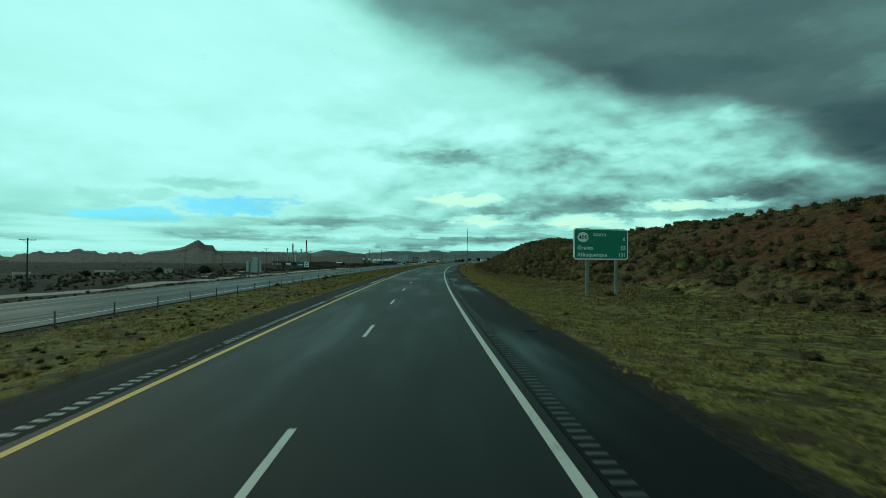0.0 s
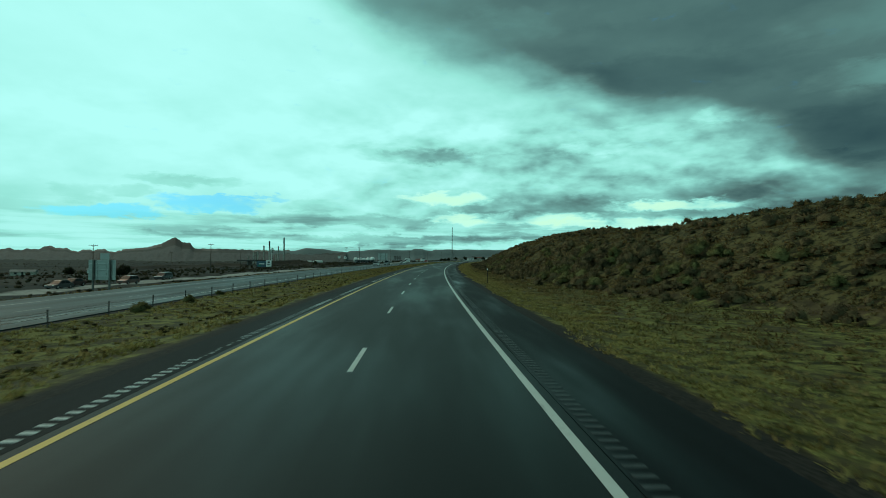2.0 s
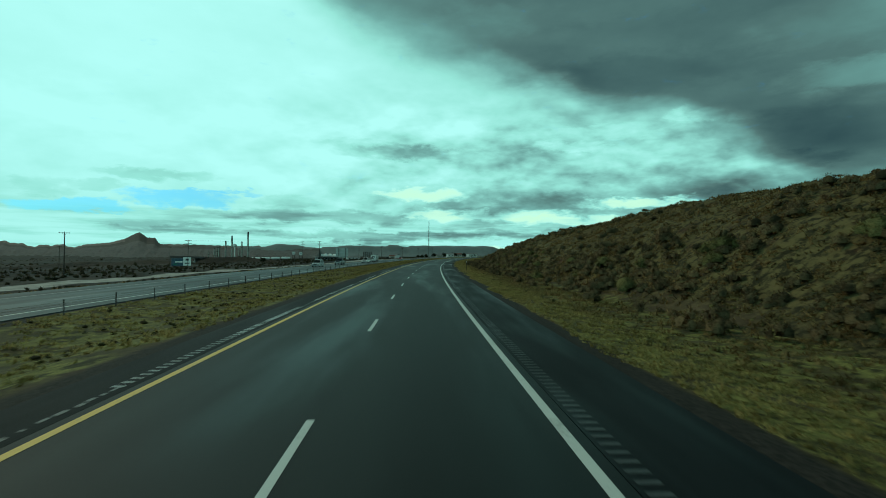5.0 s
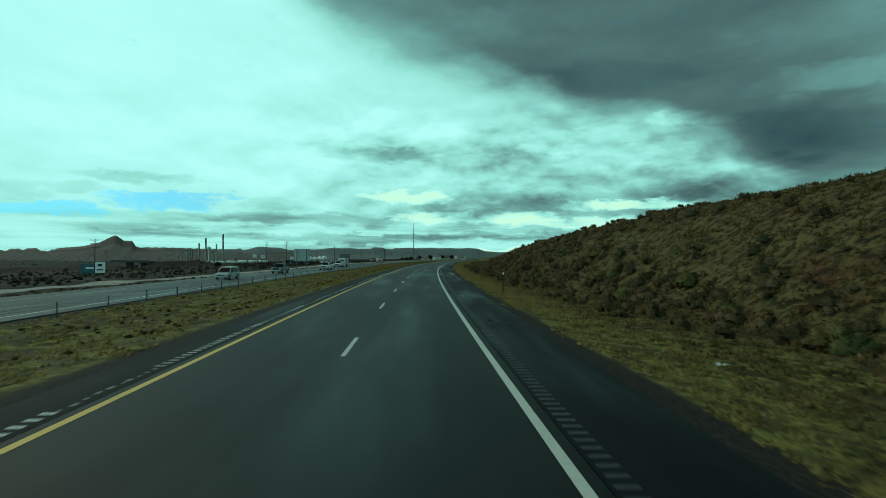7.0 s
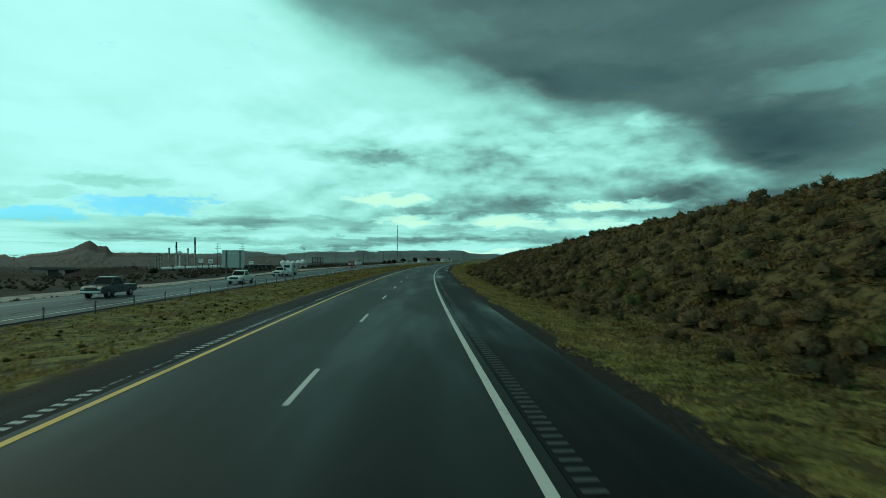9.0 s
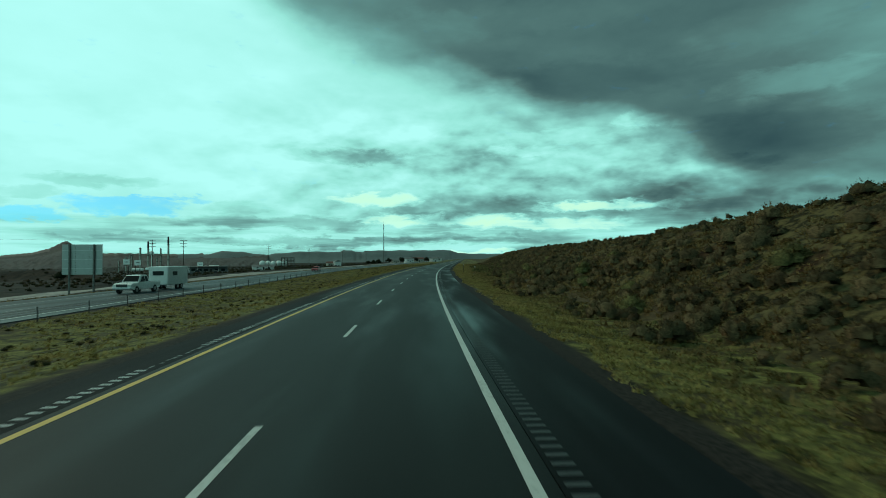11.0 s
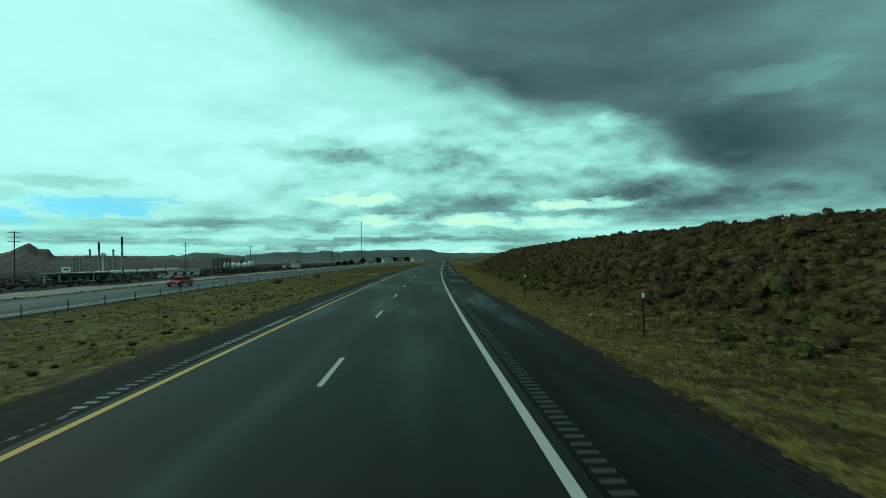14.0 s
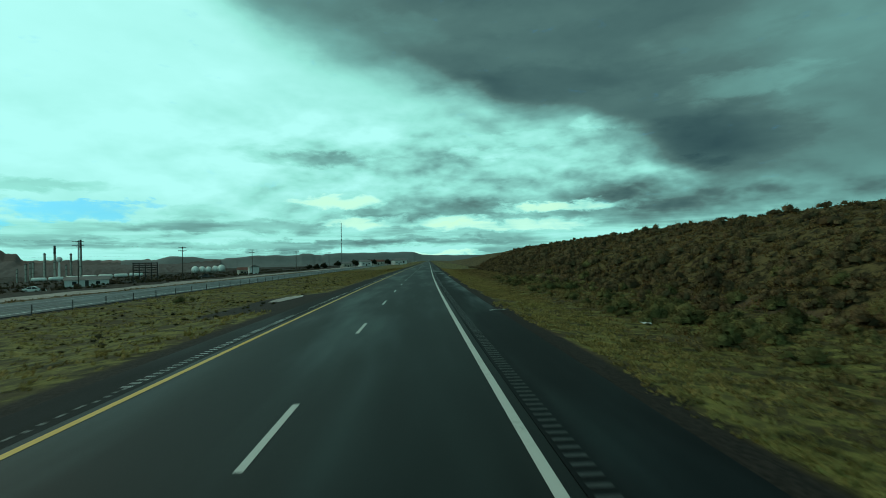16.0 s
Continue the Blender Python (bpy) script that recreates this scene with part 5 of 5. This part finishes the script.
def pane_side(points, y, tuck, z0, z1, half, parent):
    for sy in (-1, 1):
        bm = bmesh.new()
        vs = []
        for x, z in points:
            f = min(max((z - z0) / (z1 - z0), 0), 1)
            vs.append(bm.verts.new((x, sy * (half * (1 - tuck * f) + 0.012), z)))
        bm.faces.new(vs)
        made = bmesh.ops.solidify(bm, geom=bm.faces[:], thickness=0.01)
        part("side_window", bm, GLASS, parent)


def pane_cross(a, b, half_a, half_b, parent, name):
    """A windscreen between two heights, given as (x, z)."""
    bm = bmesh.new()
    vs = [bm.verts.new((a[0], -half_a, a[1])), bm.verts.new((a[0], half_a, a[1])), bm.verts.new((b[0], half_b, b[1])), bm.verts.new((b[0], -half_b, b[1]))]
    bm.faces.new(vs)
    bmesh.ops.solidify(bm, geom=bm.faces[:], thickness=0.012)
    part(name, bm, GLASS, parent)


def lamps(front, rear, half, z, parent):
    for sy in (-1, 1):
        part("headlight", box(front, sy * half * 0.74, z, 0.10, half * 0.36, 0.17, 0.03), LAMP_CLEAR, parent, "clear headlight")
        part("tail_light", box(rear, sy * half * 0.86, z + 0.12, 0.08, half * 0.18, 0.26, 0.02), LAMP_RED, parent, "red tail light")


def pickup(x, y, z, turn, paint_material, label):
    """A full-size pickup, front towards +x."""
    car = thing("pickup_truck", x, y, z, turn, label, "pickup truck")
    half = 0.98
    part("body", shell(((-2.95, 0.55), (-2.95, 1.12), (-0.55, 1.14), (1.15, 1.16), (2.55, 1.10), (2.90, 0.95), (2.92, 0.52), (2.4, 0.42), (-2.6, 0.42)), half, 0.05, 0.5, 1.2), paint_material, car)
    cab = part("cab", shell(((-0.75, 1.10), (-0.55, 1.86), (-0.35, 1.92), (0.62, 1.92), (0.80, 1.88), (1.45, 1.14)), half * 0.95, 0.20, 1.1, 1.95), paint_material, car)
    pane_side(((-0.50, 1.20), (-0.42, 1.74), (0.05, 1.78), (0.05, 1.20)), 0, 0.20, 1.1, 1.95, half * 0.95, cab)
    pane_side(((0.15, 1.20), (0.15, 1.78), (0.64, 1.76), (1.12, 1.20)), 0, 0.20, 1.1, 1.95, half * 0.95, cab)
    pane_cross((1.37, 1.24), (0.87, 1.83), 0.82, 0.70, cab, "windscreen")
    pane_cross((-0.74, 1.24), (-0.58, 1.78), 0.80, 0.70, cab, "rear_window")
    part("bed", box(-1.85, 0, 1.125, 1.95, 1.62, 0.05), BLACK, car, "dark open load bed")
    part("grille", box(2.93, 0, 0.86, 0.06, 1.15, 0.30, 0.02), BLACK, car)
    part("bumper", box(2.98, 0, 0.58, 0.20, 1.86, 0.22, 0.05), STEEL, car, "bright front bumper")
    part("bumper", box(-3.02, 0, 0.60, 0.16, 1.80, 0.18, 0.04), STEEL, car)
    lamps(2.88, -2.96, half, 0.90, car)
    for sy in (-1, 1):
        part("mirror", box(1.02, sy * 1.06, 1.33, 0.12, 0.22, 0.2, 0.03), BLACK, car)
        for wx in (-1.75, 1.85):
            wheel(wx, sy * 0.86, 0.39, 0.26, car)
    return car


def saloon(x, y, z, turn, paint_material, label, tall=1.46, name="car", van=False):
    """A car or van, front towards +x."""
    car = thing(name, x, y, z, turn, label, "van" if van else "car")
    half = 0.95 if van else 0.90
    L = 2.5 if van else 2.35
    waist = 0.98 if van else 0.88
    part("body", shell(((-L, 0.45), (-L, waist), (0.8, waist + 0.02), (L - 0.45, waist - 0.10), (L, waist - 0.25), (L, 0.42), (L - 0.4, 0.30), (-L + 0.4, 0.30)), half, 0.06, 0.4, 1.0), paint_material, car)
    if van:
        top = ((-L + 0.03, waist - 0.03), (-L + 0.22, tall - 0.08), (-L + 0.5, tall), (0.2, tall), (0.5, tall - 0.05), (1.55, waist - 0.03))
        panes = (((-2.15, 1.05), (-2.02, tall - 0.16), (-1.25, tall - 0.12), (-1.25, 1.05)), ((-1.12, 1.05), (-1.12, tall - 0.12), (-0.15, tall - 0.12), (-0.15, 1.05)), ((-0.03, 1.05), (-0.03, tall - 0.12), (0.40, tall - 0.14), (1.15, 1.05)))
        front, back = ((1.42, 1.06), (0.58, tall - 0.10)), ((-L - 0.0, 1.08), (-L + 0.18, tall - 0.14))
    else:
        top = ((-1.95, waist - 0.03), (-1.15, tall - 0.06), (-0.85, tall), (0.15, tall), (0.40, tall - 0.05), (1.30, waist - 0.03))
        panes = (((-1.50, 0.95), (-1.02, tall - 0.14), (-0.38, tall - 0.10), (-0.38, 0.95)), ((-0.28, 0.95), (-0.28, tall - 0.10), (0.24, tall - 0.12), (0.92, 0.95)))
        front, back = ((1.18, 0.96), (0.50, tall - 0.10)), ((-1.86, 0.98), (-1.24, tall - 0.10))
    cab = part("roof", shell(top, half * 0.95, 0.22, waist, tall), paint_material, car)
    for p in panes:
        pane_side(p, 0, 0.22, waist, tall, half * 0.95, cab)
    pane_cross(front[0], front[1], half * 0.84, half * 0.70, cab, "windscreen")
    pane_cross(back[0], back[1], half * 0.80, half * 0.68, cab, "rear_window")
    part("grille", box(L - 0.01, 0, 0.62, 0.06, 0.9, 0.16, 0.02), BLACK, car)
    part("bumper", box(L + 0.02, 0, 0.42, 0.14, 1.66, 0.18, 0.05), paint_material, car)
    lamps(L - 0.08, -L + 0.01, half, 0.66, car)
    for sy in (-1, 1):
        part("mirror", box(0.85, sy * (half + 0.07), 1.0, 0.10, 0.16, 0.13, 0.03), paint_material, car)
        for wx in (-1.45, 1.45):
            wheel(wx, sy * (half - 0.11), 0.33, 0.22, car)
    return car


def traffic(s, lane, kind, *args, **more):
    """On the far carriageway, coming the other way."""
    o = float(far_line(s)) - lane
    x, y = plan(s, o)
    return kind(float(x), float(y), -1.0, road_turn(s) - 90, *args, **more)


traffic(266.0, 5.3, saloon, SILVER_PAINT, "silver minivan on the far carriageway", tall=1.78, name="minivan", van=True)
traffic(293.0, 5.3, pickup, NAVY_PAINT, "near-black pickup truck on the far carriageway")
traffic(319.5, 2.0, pickup, WHITE_PAINT, "white pickup truck on the far carriageway")
traffic(353.0, 5.5, pickup, WHITE_PAINT, "white pickup truck towing a boxy trailer")
traffic(451.0, 5.0, saloon, RED_PAINT, "red saloon car on the far carriageway")
# on the frontage road across the highway
for s, o, m, tall, turn, name, text in ((148.5, -63.0, GREY_PAINT, 1.5, -92, "car", "dark grey car on the frontage road across the highway"), (153.5, -64.2, DARK_RED_PAINT, 1.5, -88, "car", "dark red car on the frontage road across the highway"),
                                       (165.0, -61.2, BRICK_PAINT, 1.72, -91, "sport_utility_vehicle", "brick-red sport utility vehicle on the frontage road across the highway"), (179.0, -61.8, NAVY_PAINT, 1.72, -90, "sport_utility_vehicle", "near-black sport utility vehicle on the frontage road across the highway")):
    x, y, z = on_ground(s, o)
    saloon(x, y, z + 0.02, road_turn(s) + turn, m, text, tall=tall, name=name, van=tall > 1.6)


def box_trailer(s, lane):
    o = float(far_line(s)) - lane
    x, y = plan(s, o)
    t = thing("trailer", float(x), float(y), -1.0, road_turn(s) - 90, "tall white box trailer behind a pickup", "trailer")
    part("body", box(0, 0, 1.65, 5.0, 2.3, 2.2, 0.08), WHITE_PAINT, t)
    part("side_window", box(0.8, 1.16, 1.9, 1.1, 0.02, 0.5, 0.005), GLASS, t)
    part("side_window", box(0.8, -1.16, 1.9, 1.1, 0.02, 0.5, 0.005), GLASS, t)
    part("front_window", box(2.51, 0, 1.95, 0.02, 1.3, 0.5, 0.005), GLASS, t)
    part("drawbar", box(3.0, 0, 0.55, 1.3, 0.14, 0.12, 0.02), POST_STEEL, t)
    for sy in (-1, 1):
        for wx in (-0.9, 0.0):
            wheel(wx, sy * 1.0, 0.36, 0.24, t)


box_trailer(360.2, 5.5)


# ---- low building and its yard ----
def low_store(x, y, turn):
    z = ground_at(x, y)
    b = thing("building", x, y, z, turn, "long low pale blue building with a flat overhanging roof", "building")
    part("wall", box(0, 0, 1.5, 16.4, 9, 3.4, 0.03), WALL_BLUE, b)
    part("roof", box(-0.7, -1.2, 3.35, 18.8, 13.0, 0.35, 0.05), ROOF_GREY, b, "flat grey roof with an overhang")
    for px in (-8.6, -4.9, 3.8):
        part("canopy_post", rod((px, -7.0, -0.3), (px, -7.0, 3.2), 0.09, sides=8), SIGN_WHITE, b, "slim white post")
    for px in (-6.6, -3.9, -1.2, 3.4, 6.2):
        win = part("window", box(px, -4.52, 1.7, 1.7, 0.06, 1.2, 0.01), GLASS, b)
        part("frame", box(px, -4.55, 1.02, 1.9, 0.10, 0.10, 0.01), SIGN_WHITE, win)
    part("door", box(0.9, -4.53, 1.05, 1.1, 0.08, 2.1, 0.01), DARK_STEEL, b)
    for px, w in ((-3.6, 2.4),):
        sign = part("roof_sign", box(px, -3.0, 4.55, w, 0.2, 1.7, 0.03), SIGN_WHITE, b, "white square sign on the roof")
        part("print", box(px, -3.12, 4.55, w * 0.6, 0.03, 0.4, 0.004), GREY_PAINT, sign, "grey print")


low_store(-34.0, 564.5, 17)
for k, (x, y, kind, m, turn, text) in enumerate((
        (-39.5, 541.0, pickup, GREY_PAINT, 20, "dark grey pickup truck parked by the low building"), (-33.5, 542.5, pickup, NAVY_PAINT, 100, "dark pickup truck parked by the low building"),
        (-27.0, 545.5, saloon, GREY_PAINT, 110, "grey car parked by the low building"), (-12.0, 575.0, saloon, WHITE_PAINT, 15, "white car parked in the dirt yard"),
        (15.0, 655.0, pickup, GREY_PAINT, 190, "dark pickup truck parked by the empty frame"))):
    kind(x, y, ground_at(x, y), turn, m, text)

# ---- white storage tanks ----
def storage_tank(x, y, turn, long, r, label):
    z = ground_at(x, y)
    t = thing("storage_tank", x, y, z, turn, label, "tank", "white tanks")
    bm = bmesh.new()
    bmesh.ops.create_uvsphere(bm, u_segments=16, v_segments=12, radius=r, matrix=Matrix.Rotation(radians(90), 4, "Y"))
    for v in bm.verts:
        v.co.x += math.copysign(long / 2 - r, v.co.x) if abs(v.co.x) > 1e-4 else 0
        v.co.z += r + 0.9
    part("shell", bm, TANK_WHITE, t, smooth=True)
    for px in (-long * 0.3, long * 0.3):
        part("saddle", box(px, 0, 0.5, 0.5, r * 1.5, 1.4, 0.04), CONCRETE, t)
    part("hatch", rod((0, 0, 2 * r + 0.85), (0, 0, 2 * r + 1.2), 0.35, sides=10), STEEL, t)


def storage_sphere(x, y, r):
    """A round pressure vessel on a ring of legs."""
    z = ground_at(x, y)
    t = thing("storage_sphere", x, y, z, 0, "white spherical gas tank on steel legs", "tank", "white spheres")
    up = r + 1.2
    part("shell", ball(0, 0, up, r, r, r, cuts=4), TANK_WHITE, t, smooth=True)
    for k in range(8):
        a = k * math.pi / 4
        part("leg", rod((r * 0.97 * math.cos(a), r * 0.97 * math.sin(a), -0.5), (r * 0.97 * math.cos(a), r * 0.97 * math.sin(a), up), 0.32, sides=8), STACK, t)
    part("platform", rod((0, 0, up + r - 0.3), (0, 0, up + r + 0.5), 1.6, sides=12), STACK, t)


for k, r in enumerate((6.0, 5.6, 5.2, 5.6, 6.4)):
    storage_sphere(-118.0 + 10.4 * k, 1430.0 + 3.0 * (k % 2) + 2.0 * k, r)


# ---- refinery on the lowland ----
def column(x, y, tall, r, label, cap=False, rings=3):
    z = ground_at(x, y)
    c = thing("column", x, y, z, 0, label, "refinery column", "refinery columns")
    part("shaft", rod((0, 0, -0.5), (0, 0, tall), r, r * 0.92, 14), STACK, c, smooth=False)
    for k in range(rings):
        h = tall * (0.4 + 0.55 * k / max(rings - 1, 1))
        part("platform", rod((0, 0, h), (0, 0, h + 0.8), r * 1.35, sides=12), DARK_STEEL, c, "dark service platform")
    if cap:
        part("tip", rod((0, 0, tall), (0, 0, tall + 14), r * 1.1, r * 0.9, 14), DARK_STEEL, c, "dark upper section")
    part("ladder", box(r + 0.2, 0, tall / 2, 0.3, 0.5, tall * 0.95), DARK_STEEL, c)


def beyond(x, y, k=1.92):
    """Pushes a place in the refinery's plan back from the road."""
    px, py = (x - 41.0) * k, (y - 384.4) * k
    return 41.0 + px - 0.019 * py, 384.4 + py + 0.019 * px


for x, y, tall, r, cap in ((-168, 948, 16, 1.3, False), (-165.5, 950, 17, 1.2, False), (-163, 949, 17.5, 1.3, False), (-156, 953, 25, 1.4, False), (-149, 955, 24, 1.5, True),
                           (-141, 957, 14, 1.2, False), (-138, 959, 24, 1.3, False), (-131, 961, 29, 1.5, True), (-176, 952, 12, 1.0, False)):
    column(*beyond(x, y), tall * 1.92, r * 1.15, "tall grey refinery column with dark platforms", cap)


def ball_tower(x, y, tall):
    z = ground_at(x, y)
    t = thing("water_tower", x, y, z, 0, "pale ball-topped water tower", "water tower")
    part("stem", rod((0, 0, -0.5), (0, 0, tall), 1.6, 1.2, 14), TANK_WHITE, t)
    part("tank", ball(0, 0, tall + 3.0, 4.6, 4.6, 4.6, cuts=3), TANK_WHITE, t, smooth=True)


ball_tower(*beyond(-145.5, 955.0), 33.0)


for k in range(7):
    x, y = beyond(-150.0 + 11.5 * k, 926.0 + 2.2 * k)
    storage_tank(x, y, 12 + 5 * (k % 3), 21.0, 3.1, "white horizontal tank in the refinery yard")


# ---- small far houses, sheds and trees ----
def house(x, y, turn, long, deep, tall, wall, roof, label):
    z = ground_at(x, y)
    h = thing("house", x, y, z, turn, label, "house", "far houses")
    part("wall", box(0, 0, tall / 2 - 0.3, long, deep, tall + 0.6, 0.02), wall, h)
    part("roof", prism(((-deep / 2 - 0.4, tall - 0.05), (0, tall + deep * 0.28), (deep / 2 + 0.4, tall - 0.05)), -long / 2 - 0.4, long / 2 + 0.4), roof, h).matrix_local = pose(0, 0, 0, 0, 0, 90)
    for px in (-long * 0.28, long * 0.25):
        part("window", box(px, -deep / 2 - 0.02, tall * 0.55, 1.2, 0.06, 1.0, 0.01), GLASS, h)
    part("door", box(0, -deep / 2 - 0.02, 1.0, 1.0, 0.06, 2.0, 0.01), DARK_STEEL, h)


for x, y, turn, long, deep, tall, wall, roof, text in (
        (22.2, 735.0, 20, 6, 5, 3.0, CREAM, ROOF_RED, "small cream house with a rust-red roof"), (27.6, 730.0, 105, 5, 5, 3.8, WHITE_PAINT, ROOF_GREY, "small white gabled house"),
        (-215, 380, 15, 12, 4, 2.2, CREAM, ROOF_GREY, "long pale mobile home in the scrub"), (-185, 400, 20, 11, 4, 2.2, WHITE_PAINT, ROOF_GREY, "long white mobile home in the scrub"),
        (-235, 330, 40, 8, 5, 2.4, CREAM, ROOF_GREY, "small cream house in the scrub"),
        (110, 905, 20, 10, 7, 3.6, WHITE_PAINT, ROOF_GREY, "white house among dark trees"), (126, 935, 10, 12, 7, 3.4, CREAM, ROOF_RED, "cream house among dark trees"), (144, 930, 25, 9, 7, 4.0, WHITE_PAINT, ROOF_GREY, "white house beside the road"),
        (162, 1010, 15, 14, 8, 4.0, WHITE_PAINT, ROOF_GREY, "white shed beside the road"), (92, 890, 30, 9, 6, 3.2, CREAM, ROOF_GREY, "cream house among dark trees"),
        (-16, 622, 14, 12, 4, 2.2, WHITE_PAINT, ROOF_GREY, "long white mobile home by the yard")):
    house(x, y, turn, long, deep, tall, wall, roof, text)


def tree(x, y, tall, seed):
    z = ground_at(x, y)
    r = np.random.RandomState(seed)
    t = thing("tree", x, y, z, 0, "dark leafy tree with an uneven crown", "tree", "trees by the houses")
    bm = rod((0, 0, -0.3), (0.1, 0, tall * 0.55), 0.22, 0.12, 8)
    for k in range(5):
        a = k * 1.26 + r.uniform(0, 0.5)
        rod((0.05, 0, tall * (0.25 + 0.05 * k)), (math.cos(a) * tall * 0.28, math.sin(a) * tall * 0.28, tall * (0.55 + 0.06 * k)), 0.09, 0.03, 6, bm=bm)
    part("trunk", bm, WOOD, t)
    v, f, lean = bush_shape(7, 420, seed + 5, leaf=1.4)
    v = v * np.array((tall * 0.95, tall * 0.95, tall * 0.85)) + np.array((0, 0, tall * 0.12))
    soup("crown", v, f, TREE_LEAF, t, lean=lean)


for k, (x, y, tall) in enumerate(((84, 884, 6.5), (100, 893, 7.5), (104, 915, 6.0), (118, 912, 7.0), (134, 925, 6.5), (151, 948, 7.0), (72, 872, 6.0), (156, 975, 6.0), (66, 866, 5.0), (120, 950, 7.5),
                                  (-96, 250, 4.5), (-104, 268, 5.0), (-132, 282, 4.5), (-70, 505, 4.0), (-138, 232, 4.0), (60, 858, 5.0), (139, 985, 5.5))):
    tree(x, y, tall, 200 + k)


# ---- tall radio mast on the horizon ----
def radio_mast(x, y, tall):
    z = ground_at(x, y)
    m = thing("radio_mast", x, y, z, 0, "tall slender lattice radio mast", "radio mast")
    for k in range(3):
        a = k * 2.0944
        part("leg", rod((1.5 * math.cos(a), 1.5 * math.sin(a), 0), (0.8 * math.cos(a), 0.8 * math.sin(a), tall), 0.5, 0.35, 6), POST_STEEL, m)
    lattice = bmesh.new()
    for k in range(30):
        h0, h1 = tall * k / 30, tall * (k + 1) / 30
        for j in range(3):
            a, b = j * 2.0944, (j + 1) * 2.0944
            r0, r1 = 1.5 - 0.7 * k / 30, 1.5 - 0.7 * (k + 1) / 30
            rod((r0 * math.cos(a), r0 * math.sin(a), h0), (r1 * math.cos(b), r1 * math.sin(b), h1), 0.14, sides=4, bm=lattice)
    part("lattice", lattice, POST_STEEL, m)
    part("antenna", rod((0, 0, tall), (0, 0, tall + 9), 0.3, 0.1, 6), POST_STEEL, m)
    for k in (0.55, 0.78):
        part("dish", rod((0, -1.4, tall * k), (0, -2.2, tall * k), 1.6, 1.3, 12), SIGN_WHITE, m, "pale drum antenna")


radio_mast(172.0, 1900.0, 117.0)
